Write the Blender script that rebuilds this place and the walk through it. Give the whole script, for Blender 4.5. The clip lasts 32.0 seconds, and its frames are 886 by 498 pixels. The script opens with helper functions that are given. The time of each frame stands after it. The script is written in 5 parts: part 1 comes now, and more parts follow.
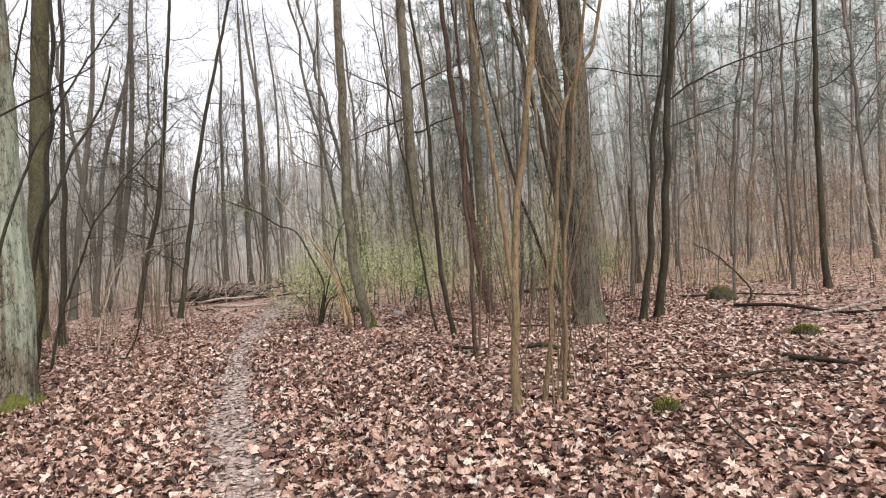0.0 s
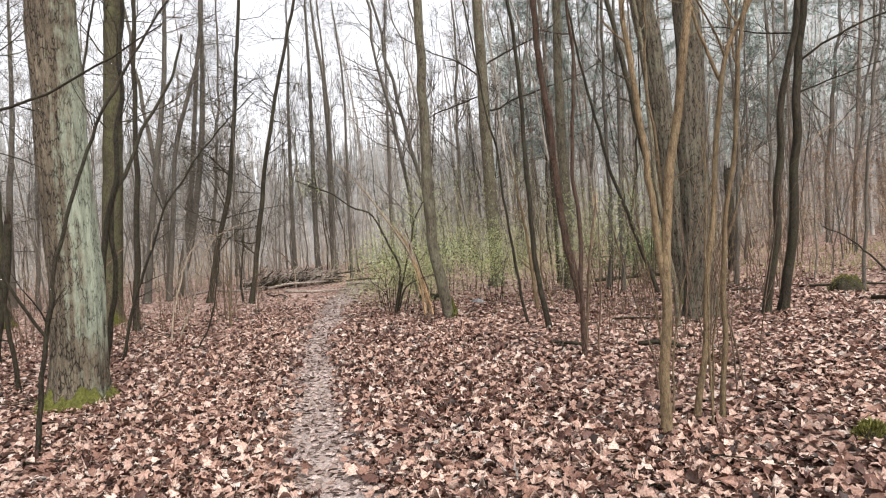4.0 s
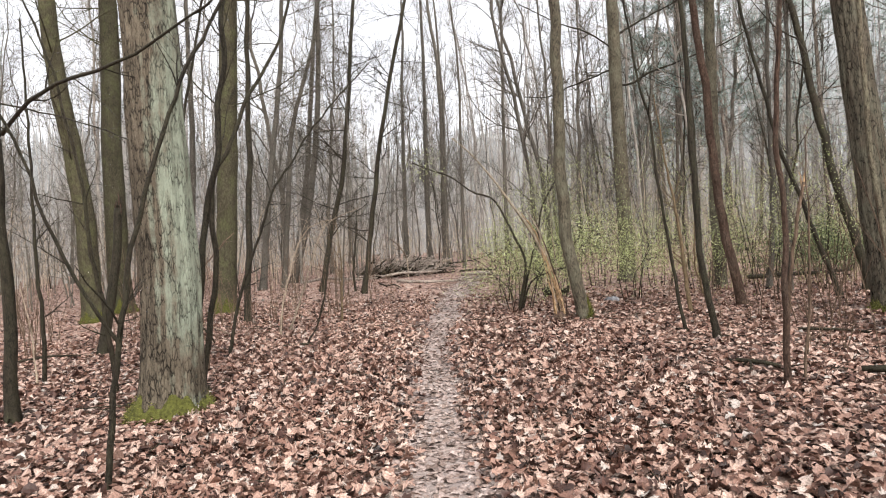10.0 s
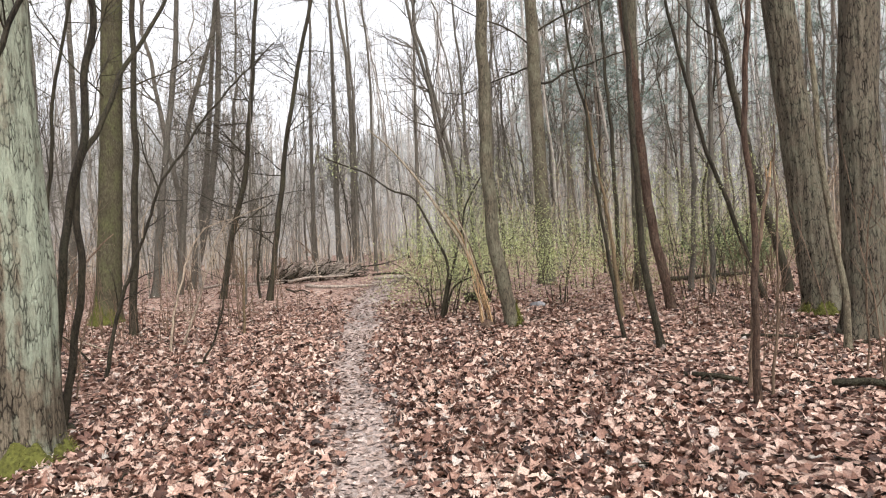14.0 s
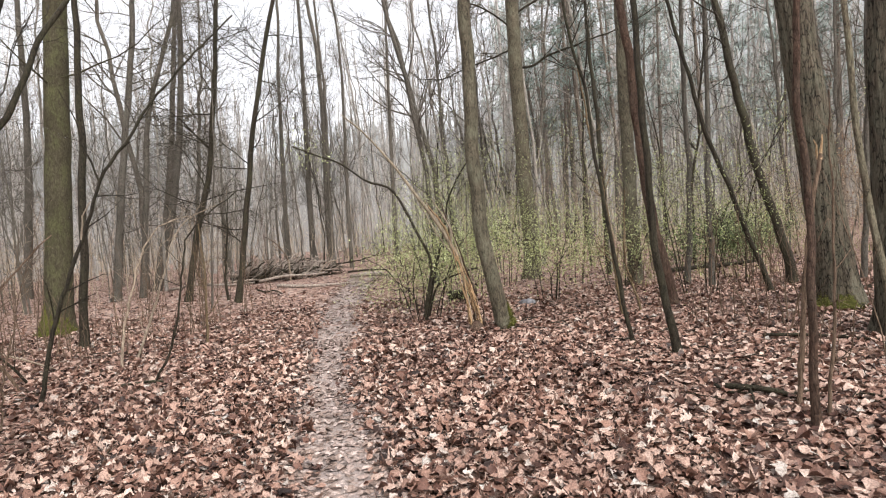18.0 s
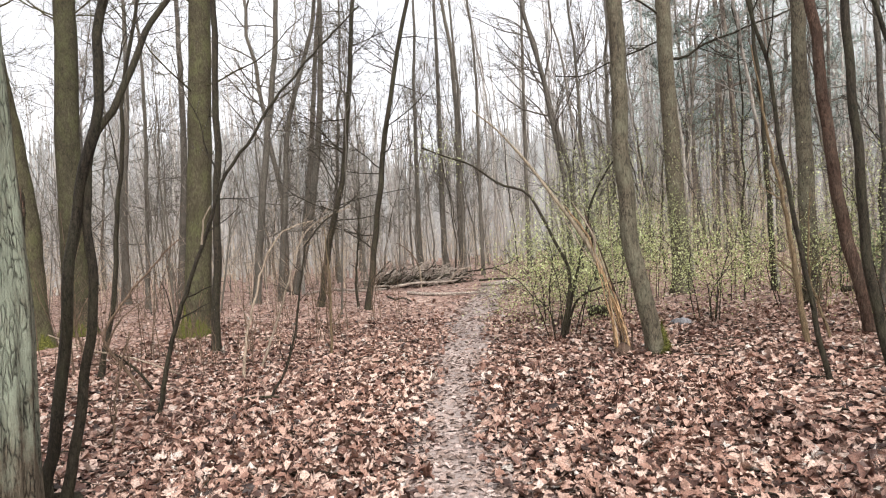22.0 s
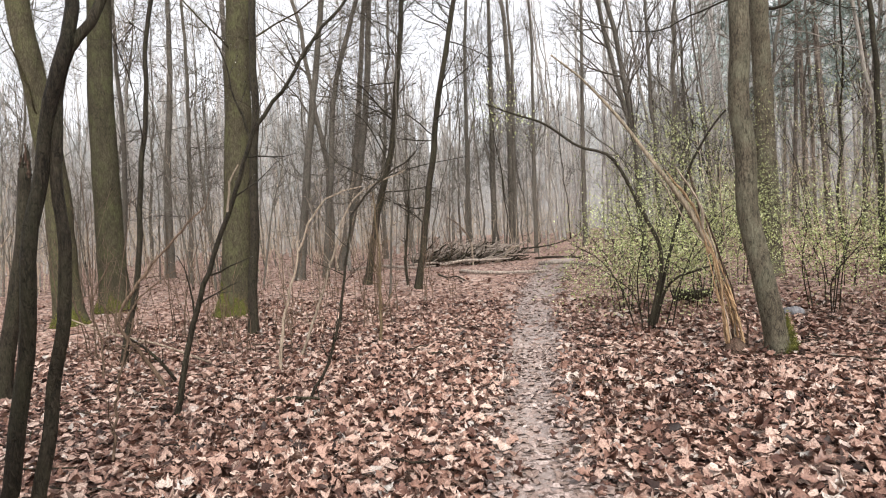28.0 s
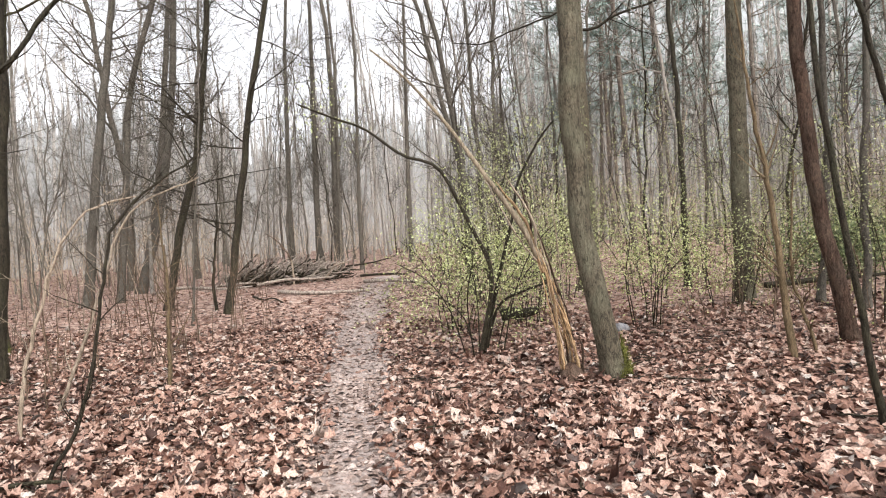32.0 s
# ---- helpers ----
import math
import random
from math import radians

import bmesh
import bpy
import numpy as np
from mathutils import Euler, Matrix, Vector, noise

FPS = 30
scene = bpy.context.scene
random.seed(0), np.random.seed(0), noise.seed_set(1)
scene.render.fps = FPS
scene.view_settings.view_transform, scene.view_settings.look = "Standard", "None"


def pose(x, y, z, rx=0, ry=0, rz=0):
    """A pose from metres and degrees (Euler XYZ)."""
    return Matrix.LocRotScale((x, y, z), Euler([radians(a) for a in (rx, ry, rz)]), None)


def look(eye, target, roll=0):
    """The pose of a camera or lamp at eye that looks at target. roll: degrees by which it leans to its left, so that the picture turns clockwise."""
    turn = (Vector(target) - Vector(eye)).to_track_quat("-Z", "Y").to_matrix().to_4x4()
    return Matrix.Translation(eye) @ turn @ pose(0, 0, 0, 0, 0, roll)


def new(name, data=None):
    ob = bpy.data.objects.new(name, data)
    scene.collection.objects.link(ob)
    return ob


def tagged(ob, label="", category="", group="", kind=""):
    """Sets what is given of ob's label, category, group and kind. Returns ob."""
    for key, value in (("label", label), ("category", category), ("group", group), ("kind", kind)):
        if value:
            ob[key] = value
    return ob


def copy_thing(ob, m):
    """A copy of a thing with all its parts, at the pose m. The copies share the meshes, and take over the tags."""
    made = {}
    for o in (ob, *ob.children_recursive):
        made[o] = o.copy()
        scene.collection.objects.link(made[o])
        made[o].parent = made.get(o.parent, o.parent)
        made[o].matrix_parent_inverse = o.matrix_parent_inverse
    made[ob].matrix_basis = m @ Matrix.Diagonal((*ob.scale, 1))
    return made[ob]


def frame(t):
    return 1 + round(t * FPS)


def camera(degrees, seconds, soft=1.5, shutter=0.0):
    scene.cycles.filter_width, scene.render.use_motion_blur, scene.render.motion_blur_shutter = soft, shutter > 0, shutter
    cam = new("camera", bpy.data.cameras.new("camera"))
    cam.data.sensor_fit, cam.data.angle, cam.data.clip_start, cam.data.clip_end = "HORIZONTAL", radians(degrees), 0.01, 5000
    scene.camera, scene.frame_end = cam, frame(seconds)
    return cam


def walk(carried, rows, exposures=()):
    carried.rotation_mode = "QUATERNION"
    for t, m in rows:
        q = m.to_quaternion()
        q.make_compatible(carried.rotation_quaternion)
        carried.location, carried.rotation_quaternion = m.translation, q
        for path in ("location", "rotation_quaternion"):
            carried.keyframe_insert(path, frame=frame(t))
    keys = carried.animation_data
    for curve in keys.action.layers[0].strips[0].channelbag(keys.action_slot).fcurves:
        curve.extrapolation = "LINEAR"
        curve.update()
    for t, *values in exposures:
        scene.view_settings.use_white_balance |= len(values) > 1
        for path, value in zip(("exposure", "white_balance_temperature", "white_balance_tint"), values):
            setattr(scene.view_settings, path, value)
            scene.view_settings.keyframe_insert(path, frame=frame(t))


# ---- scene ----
cam = camera(67.8, 32.0, soft=1.1)
METRES, EYE, TILT, LEAN, TURN = 9.0, 1.5, 0.0, 0.0, 0.0
ROWS = [
    (0.0, 0.0, 0.0, 0.0, 0.06, 0.74, 4.51),
    (0.5, -0.0207, 0.0143, 0.0022, 1.63, 2.2, 4.9),
    (1.0, -0.029, 0.0229, 0.0009, 4.74, 1.37, 4.29),
    (1.5, -0.0326, 0.0323, 0.0005, 8.33, 0.68, 4.8),
    (2.0, -0.0313, 0.052, 0.0026, 8.91, 2.45, 4.99),
    (2.5, -0.0287, 0.0708, 0.0009, 4.93, 2.24, 4.93),
    (4.5, -0.0654, 0.1197, 0.0014, 6.09, -0.48, 3.58),
    (5.0, -0.0675, 0.1276, 0.0025, 10.02, 0.21, 4.45),
    (5.5, -0.0684, 0.1461, 0.0047, 12.58, 2.55, 5.04),
    (6.0, -0.0672, 0.1662, 0.0037, 11.96, 2.19, 5.18),
    (6.5, -0.0681, 0.1779, 0.0016, 10.79, -0.7, 5.51),
    (7.0, -0.0783, 0.1937, 0.0037, 5.94, 1.51, 4.37),
    (7.5, -0.0975, 0.2033, 0.0049, 7.16, 2.22, 4.38),
    (8.0, -0.106, 0.2095, 0.004, 8.84, -0.21, 3.47),
    (8.5, -0.1101, 0.2175, 0.0044, 11.47, -0.45, 4.16),
    (9.0, -0.1127, 0.2344, 0.0057, 15.65, 1.48, 4.02),
    (9.5, -0.1134, 0.253, 0.0031, 16.69, 1.13, 3.66),
    (10.0, -0.1178, 0.2675, 0.0054, 14.74, -0.41, 3.65),
    (10.5, -0.1355, 0.2766, 0.0081, 11.86, 2.68, 3.72),
    (11.0, -0.1425, 0.2827, 0.0056, 11.36, 1.0, 3.42),
    (11.5, -0.1441, 0.293, 0.0054, 11.09, -0.78, 4.34),
    (12.0, -0.139, 0.3123, 0.0071, 9.81, 0.11, 4.03),
    (12.5, -0.1322, 0.3298, 0.0064, 10.19, 1.04, 3.99),
    (13.0, -0.1327, 0.3419, 0.0041, 11.72, -2.37, 4.63),
    (13.5, -0.1431, 0.359, 0.0066, 7.47, -1.68, 3.98),
    (14.0, -0.1597, 0.3723, 0.0062, 6.79, -0.7, 3.73),
    (14.5, -0.1671, 0.3789, 0.0071, 8.46, -1.96, 3.32),
    (16.5, -0.1566, 0.4369, 0.0051, 7.93, -2.72, 4.56),
    (17.0, -0.1673, 0.454, 0.0069, 3.52, -1.31, 4.46),
    (17.5, -0.1826, 0.466, 0.0091, 4.66, -0.09, 4.85),
    (18.0, -0.1846, 0.4761, 0.0088, 4.61, -1.41, 4.81),
    (18.5, -0.177, 0.4933, 0.0095, 7.11, 0.96, 3.91),
    (19.0, -0.1673, 0.5104, 0.0081, 6.14, 1.52, 3.16),
    (19.5, -0.1677, 0.5189, 0.0073, 8.94, -1.87, 3.45),
    (20.0, -0.1773, 0.5328, 0.0081, 8.23, -0.19, 3.12),
    (20.5, -0.197, 0.5429, 0.0105, 10.31, 1.78, 4.07),
    (21.0, -0.2056, 0.5483, 0.0088, 13.66, 0.38, 3.54),
    (21.5, -0.2086, 0.5557, 0.0076, 16.93, -0.95, 4.23),
    (22.0, -0.2045, 0.5788, 0.0107, 16.1, 0.1, 4.11),
    (22.5, -0.2017, 0.5981, 0.0074, 19.39, 0.56, 3.18),
    (23.0, -0.2029, 0.6125, 0.0083, 17.76, -0.96, 3.34),
    (23.5, -0.2183, 0.6255, 0.0102, 13.24, 0.86, 3.65),
    (24.0, -0.237, 0.6315, 0.0087, 15.36, 1.13, 3.69),
    (24.5, -0.2439, 0.6362, 0.0087, 17.83, -0.31, 3.02),
    (25.0, -0.2472, 0.6493, 0.0084, 21.62, -0.69, 4.18),
    (25.5, -0.2429, 0.6676, 0.0116, 28.49, 0.67, 4.45),
    (27.5, -0.2676, 0.7013, 0.0112, 27.39, 0.93, 5.47),
    (28.0, -0.2766, 0.7134, 0.0075, 20.0, -1.67, 3.53),
    (28.5, -0.2765, 0.7275, 0.0103, 17.56, -1.21, 4.31),
    (29.0, -0.2697, 0.7459, 0.0118, 14.64, 0.5, 3.3),
    (29.5, -0.2628, 0.7578, 0.0082, 13.39, 0.16, 3.34),
    (30.0, -0.2608, 0.7662, 0.0087, 9.6, -1.92, 3.47),
    (30.5, -0.2742, 0.7792, 0.0106, 8.63, -0.57, 3.1),
    (31.0, -0.2917, 0.7896, 0.0097, 10.23, 0.14, 3.96),
    (31.5, -0.2949, 0.8028, 0.0082, 8.62, -3.28, 3.49),
    (32.0, -0.291, 0.822, 0.0093, 5.04, -1.3, 3.87),
]
walk(cam, [(t, pose(0, 0, EYE, TILT, LEAN, TURN) @ pose(METRES * x, METRES * y, METRES * z, 90 + pitch, roll, yaw)) for t, x, y, z, yaw, pitch, roll in ROWS],
     exposures=[(0.0, 1.40), (1.0, 1.12), (2.0, 1.25), (5.0, 1.46), (6.0, 1.09), (7.0, 1.44), (8.0, 1.26), (9.0, 1.39), (10.0, 1.45), (11.0, 1.06), (12.0, 1.43), (13.0, 1.35), (14.0, 1.55), (17.0, 1.66), (18.0, 1.45), (19.0, 1.25), (20.0, 1.64), (21.0, 1.16), (22.0, 1.59), (23.0, 1.50), (24.0, 1.29), (25.0, 1.53), (25.5, 1.47), (28.0, 1.46), (29.0, 1.54), (30.0, 1.45), (31.0, 1.42), (32.0, 1.64)])

# ---- world and sun: a bright overcast sky ----
SUN_UP, SUN_ROUND = radians(50), radians(145)
world = bpy.data.worlds.new("overcast_sky")
scene.world = world
world.use_nodes = True
wn, wl = world.node_tree.nodes, world.node_tree.links
sky = wn.new("ShaderNodeTexSky")
sky.sky_type, sky.sun_disc, sky.sun_elevation, sky.sun_rotation = "NISHITA", False, SUN_UP, SUN_ROUND
sky.dust_density, sky.air_density, sky.ozone_density = 2.0, 1.0, 1.0
pale = wn.new("ShaderNodeHueSaturation")
pale.inputs["Saturation"].default_value = 0.16
wl.new(sky.outputs[0], pale.inputs["Color"])
cloud = wn.new("ShaderNodeMix")
cloud.data_type = "RGBA"
[k for k in cloud.inputs if k.name == "Factor" and k.type == "VALUE"][0].default_value = 0.5
cloud_a, cloud_b = [k for k in cloud.inputs if k.type == "RGBA"]
cloud_b.default_value = (5.3, 5.3, 5.55, 1)
wl.new(pale.outputs[0], cloud_a)
wl.new([k for k in cloud.outputs if k.type == "RGBA"][0], wn["Background"].inputs["Color"])
wn["Background"].inputs["Strength"].default_value = 0.103
sun = new("sun", bpy.data.lights.new("sun", "SUN"))
sun.data.energy, sun.data.angle, sun.data.color = 1.9, radians(40), (1.0, 0.97, 0.93)
sun.matrix_world = look((8 * math.sin(SUN_ROUND), 8 * math.cos(SUN_ROUND), 9), (0, 0, 0))

# ---- materials ----


def material(name, rough=0.8, spec=0.3):
    m = bpy.data.materials.new(name)
    m.use_nodes = True
    b = m.node_tree.nodes["Principled BSDF"]
    b.inputs["Roughness"].default_value = rough
    b.inputs["Specular IOR Level"].default_value = spec
    return m, m.node_tree.nodes, m.node_tree.links, b


def coords(n, l, scale, source="Object"):
    c, m = n.new("ShaderNodeTexCoord"), n.new("ShaderNodeMapping")
    m.inputs["Scale"].default_value = scale
    l.new(c.outputs[source], m.inputs["Vector"])
    return m.outputs[0]


def noise_tex(n, l, vec, scale, detail=4.0, rough=0.55):
    t = n.new("ShaderNodeTexNoise")
    t.inputs["Scale"].default_value, t.inputs["Detail"].default_value, t.inputs["Roughness"].default_value = scale, detail, rough
    l.new(vec, t.inputs["Vector"])
    return t.outputs["Fac"]


def ramp(n, l, fac, stops):
    r = n.new("ShaderNodeValToRGB")
    e = r.color_ramp.elements
    while len(e) < len(stops):
        e.new(0.5)
    for k, (p, c) in enumerate(stops):
        e[k].position, e[k].color = p, (*c, 1)
    l.new(fac, r.inputs["Fac"])
    return r.outputs["Color"]


def mix(n, l, fac, a, b, kind="MIX"):
    m = n.new("ShaderNodeMix")
    m.data_type, m.blend_type = "RGBA", kind
    for socket, v in (("Factor", fac), ("A", a), ("B", b)):
        slot = [s for s in m.inputs if s.name == socket and s.type == ("VALUE" if socket == "Factor" else "RGBA")][0]
        if isinstance(v, (int, float)):
            slot.default_value = v
        elif isinstance(v, tuple):
            slot.default_value = (*v, 1)
        else:
            l.new(v, slot)
    return [s for s in m.outputs if s.type == "RGBA"][0]


def calc(n, l, op, a, b=0.0):
    m = n.new("ShaderNodeMath")
    m.operation = op
    for k, v in enumerate((a, b)):
        if isinstance(v, (int, float)):
            m.inputs[k].default_value = v
        else:
            l.new(v, m.inputs[k])
    return m.outputs[0]


def bump(n, l, b, height, strength, distance):
    k = n.new("ShaderNodeBump")
    k.inputs["Strength"].default_value, k.inputs["Distance"].default_value = strength, distance
    l.new(height, k.inputs["Height"])
    l.new(k.outputs[0], b.inputs["Normal"])


def bark(name, dark, light, grain=26.0, algae=None, algae_amount=0.0, side=None, rough=0.92, depth=0.012, crack=0.4, long=0.11, calm=1.0, top=None, plates=None):
    """Fissured bark: long upright plates, mottling, and a growth of algae or lichen."""
    m, n, l, b = material(name, rough, 0.12)
    v = coords(n, l, (1, 1, long))
    wide = coords(n, l, (1, 1, 0.6))
    furrow = ramp(n, l, noise_tex(n, l, v, grain, 4.0, 0.6), [(0.36, (0, 0, 0)), (0.50, (0.6, 0.6, 0.6)), (0.64, (1, 1, 1))])
    fine = noise_tex(n, l, coords(n, l, (1, 1, 0.45)), grain * 4.5, 4.0, 0.7)
    cells = n.new("ShaderNodeTexVoronoi")
    cells.feature = "DISTANCE_TO_EDGE"
    cells.inputs["Scale"].default_value = plates or grain * (0.9 + 0.75 * crack)
    wob = n.new("ShaderNodeTexNoise")
    wob.inputs["Scale"].default_value = grain * 0.9
    l.new(v, wob.inputs["Vector"])
    small, warp = n.new("ShaderNodeVectorMath"), n.new("ShaderNodeVectorMath")
    small.operation, small.inputs["Scale"].default_value, warp.operation = "SCALE", 0.022 if plates else 0.08, "ADD"
    l.new(wob.outputs["Color"], small.inputs[0])
    l.new(coords(n, l, (1, 1, 0.25 if plates else 0.2 + 0.12 * crack)), warp.inputs[0])
    l.new(small.outputs[0], warp.inputs[1])
    l.new(warp.outputs[0], cells.inputs["Vector"])
    open_crack = calc(n, l, "MULTIPLY", cells.outputs["Distance"], 7.0 if plates else 3.6 + 1.2 * crack)
    healed = ramp(n, l, noise_tex(n, l, coords(n, l, (1, 1, 0.5)), grain * 0.55, 2.0), [(0.42, (0, 0, 0)), (0.6, (0.8, 0.8, 0.8))])
    plate = calc(n, l, "MINIMUM", calc(n, l, "MAXIMUM", open_crack, calc(n, l, "MULTIPLY", healed, 1.15 if plates else 0.4 + 0.3 * crack)), 1.0)
    height = calc(n, l, "ADD", calc(n, l, "MULTIPLY", furrow, 0.34 * (1.5 - crack) * calm), calc(n, l, "MULTIPLY", fine, 0.38 + 0.04 * crack))
    height = calc(n, l, "ADD", height, calc(n, l, "MULTIPLY", plate, 0.27 if plates else 0.2 + 0.09 * crack))
    if plates:
        height = calc(n, l, "SUBTRACT", height, 0.01)
    if calm < 1.0:
        height = calc(n, l, "ADD", height, 0.17 * (1.0 - calm))
    col = ramp(n, l, height, [(0.3, dark), (0.52, tuple(0.5 * (p + q) for p, q in zip(dark, light))), (0.74, light)])
    blot = noise_tex(n, l, wide, 3.0, 3.0)
    tone = ramp(n, l, blot, [(0.3, (0.72, 0.70, 0.68)), (0.7, (1.15, 1.13, 1.1))])
    col = mix(n, l, 1.0, col, tone, "MULTIPLY")
    if algae:
        spread = noise_tex(n, l, wide, 4.5, 5.0, 0.7)
        lo, hi = 0.44, 0.66
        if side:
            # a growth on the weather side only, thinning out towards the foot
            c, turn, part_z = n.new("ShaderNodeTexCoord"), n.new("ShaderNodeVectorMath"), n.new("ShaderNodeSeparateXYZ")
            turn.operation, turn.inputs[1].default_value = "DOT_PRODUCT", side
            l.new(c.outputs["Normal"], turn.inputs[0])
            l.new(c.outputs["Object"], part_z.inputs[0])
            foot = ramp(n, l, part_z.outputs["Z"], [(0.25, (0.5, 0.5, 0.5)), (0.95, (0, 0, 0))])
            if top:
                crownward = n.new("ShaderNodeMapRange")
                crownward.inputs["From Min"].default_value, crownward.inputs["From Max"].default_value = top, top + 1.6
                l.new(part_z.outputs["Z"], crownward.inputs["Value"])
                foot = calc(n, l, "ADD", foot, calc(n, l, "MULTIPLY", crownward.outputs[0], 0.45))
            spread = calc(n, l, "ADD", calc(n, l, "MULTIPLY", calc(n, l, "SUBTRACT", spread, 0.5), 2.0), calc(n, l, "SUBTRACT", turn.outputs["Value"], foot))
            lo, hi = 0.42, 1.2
        cover = mix(n, l, 1.0, ramp(n, l, spread, [(lo, (0, 0, 0)), (hi, (algae_amount,) * 3)]), ramp(n, l, height, [(0.22, (0.2, 0.2, 0.2)), (0.46, (1, 1, 1))]), "MULTIPLY")
        grainy = mix(n, l, height, tuple(0.3 * a for a in algae), tuple(1.12 * a for a in algae))
        col = mix(n, l, cover, col, grainy)
    info = n.new("ShaderNodeObjectInfo")
    shade = ramp(n, l, info.outputs["Random"], [(0.0, (0.85, 0.85, 0.85)), (1.0, (1.12, 1.1, 1.08))])
    l.new(mix(n, l, 1.0, col, shade, "MULTIPLY"), b.inputs["Base Color"])
    bump(n, l, b, height, 1.0, depth * 1.4)
    return m


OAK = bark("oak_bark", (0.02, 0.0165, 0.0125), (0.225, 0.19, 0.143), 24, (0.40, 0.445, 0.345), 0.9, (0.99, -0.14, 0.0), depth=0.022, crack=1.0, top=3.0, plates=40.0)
OAK_PLAIN = bark("oak_bark_plain", (0.011, 0.0092, 0.0072), (0.165, 0.142, 0.11), 24, (0.2, 0.205, 0.15), 0.5, depth=0.022, crack=0.9, plates=34.0)
GREEN = bark("algae_bark", (0.026, 0.0235, 0.016), (0.105, 0.094, 0.062), 30, (0.12, 0.124, 0.058), 0.7, long=0.4, calm=0.35)
ASH = bark("ash_bark", (0.028, 0.024, 0.018), (0.19, 0.165, 0.122), 40, (0.24, 0.235, 0.165), 0.65, long=0.3, calm=0.6)
GREY = bark("grey_bark", (0.052, 0.046, 0.04), (0.185, 0.168, 0.146), 34, (0.135, 0.14, 0.108), 0.3, long=0.4, calm=0.4)
DARK = bark("wet_dark_bark", (0.009, 0.0075, 0.006), (0.06, 0.05, 0.036), 40, (0.074, 0.074, 0.042), 0.5, rough=0.65, long=0.35, calm=0.5)
BROWN = bark("red_brown_bark", (0.026, 0.017, 0.0135), (0.115, 0.074, 0.056), 34, (0.14, 0.115, 0.09), 0.4, long=0.3, calm=0.6)
TAN = bark("tan_sapling_bark", (0.065, 0.047, 0.03), (0.235, 0.175, 0.108), 50, (0.19, 0.17, 0.105), 0.3, depth=0.004, long=0.3, calm=0.6)
PALE = bark("pale_twig_bark", (0.165, 0.13, 0.1), (0.44, 0.37, 0.295), 60, depth=0.003)
SHOOT = bark("brown_shoot_bark", (0.06, 0.042, 0.031), (0.19, 0.138, 0.102), 60, depth=0.003)
# distant barks: haze is painted in as a paler base colour
FAR = bark("haze_paled_bark", (0.15, 0.138, 0.126), (0.37, 0.345, 0.315), 14, (0.21, 0.21, 0.175), 0.4, long=0.4, calm=0.5)
HAZY = bark("far_haze_bark", (0.36, 0.338, 0.32), (0.57, 0.545, 0.522), 8, long=0.4, calm=0.5)
YOUNG = bark("young_stem_bark", (0.075, 0.067, 0.058), (0.23, 0.208, 0.18), 30, (0.21, 0.21, 0.155), 0.4, long=0.4, calm=0.5)
# far brush: shoot brown lifted in colour for haze and mutual shade
BRUSH = bark("haze_paled_brush", (0.27, 0.222, 0.17), (0.56, 0.47, 0.375), 20)
PINE = bark("pine_bark", (0.075, 0.064, 0.055), (0.24, 0.2, 0.168), 16, (0.2, 0.19, 0.165), 0.4)
WOOD = bark("torn_wood", (0.26, 0.155, 0.08), (0.66, 0.475, 0.295), 60, (0.2, 0.15, 0.10), 0.4, depth=0.008)
STICK = bark("weathered_stick", (0.09, 0.076, 0.066), (0.50, 0.435, 0.385), 40)


def foliage(name, stops, rough=0.55, island=True, grain=60.0, source=0.0):
    m, n, l, b = material(name, rough, 0.28)
    if island:
        g = n.new("ShaderNodeNewGeometry")
        r = g.outputs["Random Per Island"]
    else:
        r = n.new("ShaderNodeObjectInfo").outputs["Random"]
    col = ramp(n, l, r, stops)
    v = coords(n, l, (1, 1, 1))
    blot = noise_tex(n, l, v, grain, 3.0)
    col = mix(n, l, 1.0, col, ramp(n, l, blot, [(0.32, (0.5, 0.47, 0.45)), (0.62, (1.2, 1.2, 1.2))]), "MULTIPLY")
    if source:
        # damp and dry patches of the forest floor, a metre or two across
        patch = noise_tex(n, l, coords(n, l, (1, 1, 0.01)), source, 3.0)
        col = mix(n, l, 1.0, col, ramp(n, l, patch, [(0.34, (0.9, 0.885, 0.885)), (0.56, (1.12, 1.11, 1.10))]), "MULTIPLY")
    l.new(col, b.inputs["Base Color"])
    bump(n, l, b, blot, 0.5, 0.004)
    return m


LEAF_TONES = [(0.0, (0.018, 0.010, 0.008)), (0.18, (0.095, 0.046, 0.034)), (0.38, (0.215, 0.122, 0.091)), (0.66, (0.34, 0.226, 0.181)), (0.92, (0.445, 0.335, 0.281)), (1.0, (0.36, 0.335, 0.307))]
LITTER = foliage("dead_leaves", LEAF_TONES, 0.5, True, 90, 0.55)
LEAF_ONE = foliage("dead_leaf", LEAF_TONES[1:5], 0.4, False, 70)
TRODDEN = foliage("trodden_leaves", [(0.0, (0.12, 0.088, 0.074)), (0.3, (0.22, 0.163, 0.138)), (0.75, (0.31, 0.245, 0.222)), (1.0, (0.41, 0.34, 0.31))], 0.55, True, 60, 0.8)
SPRING = foliage("fresh_spring_leaves", [(0.0, (0.25, 0.285, 0.11)), (0.5, (0.41, 0.45, 0.19)), (1.0, (0.58, 0.62, 0.35))], 0.5)
# haze put into the needle colours: lightened here, paler still far off
NEEDLE = foliage("pine_needles", [(0.0, (0.10, 0.145, 0.127)), (0.6, (0.18, 0.235, 0.208)), (1.0, (0.26, 0.315, 0.283))], 0.6)
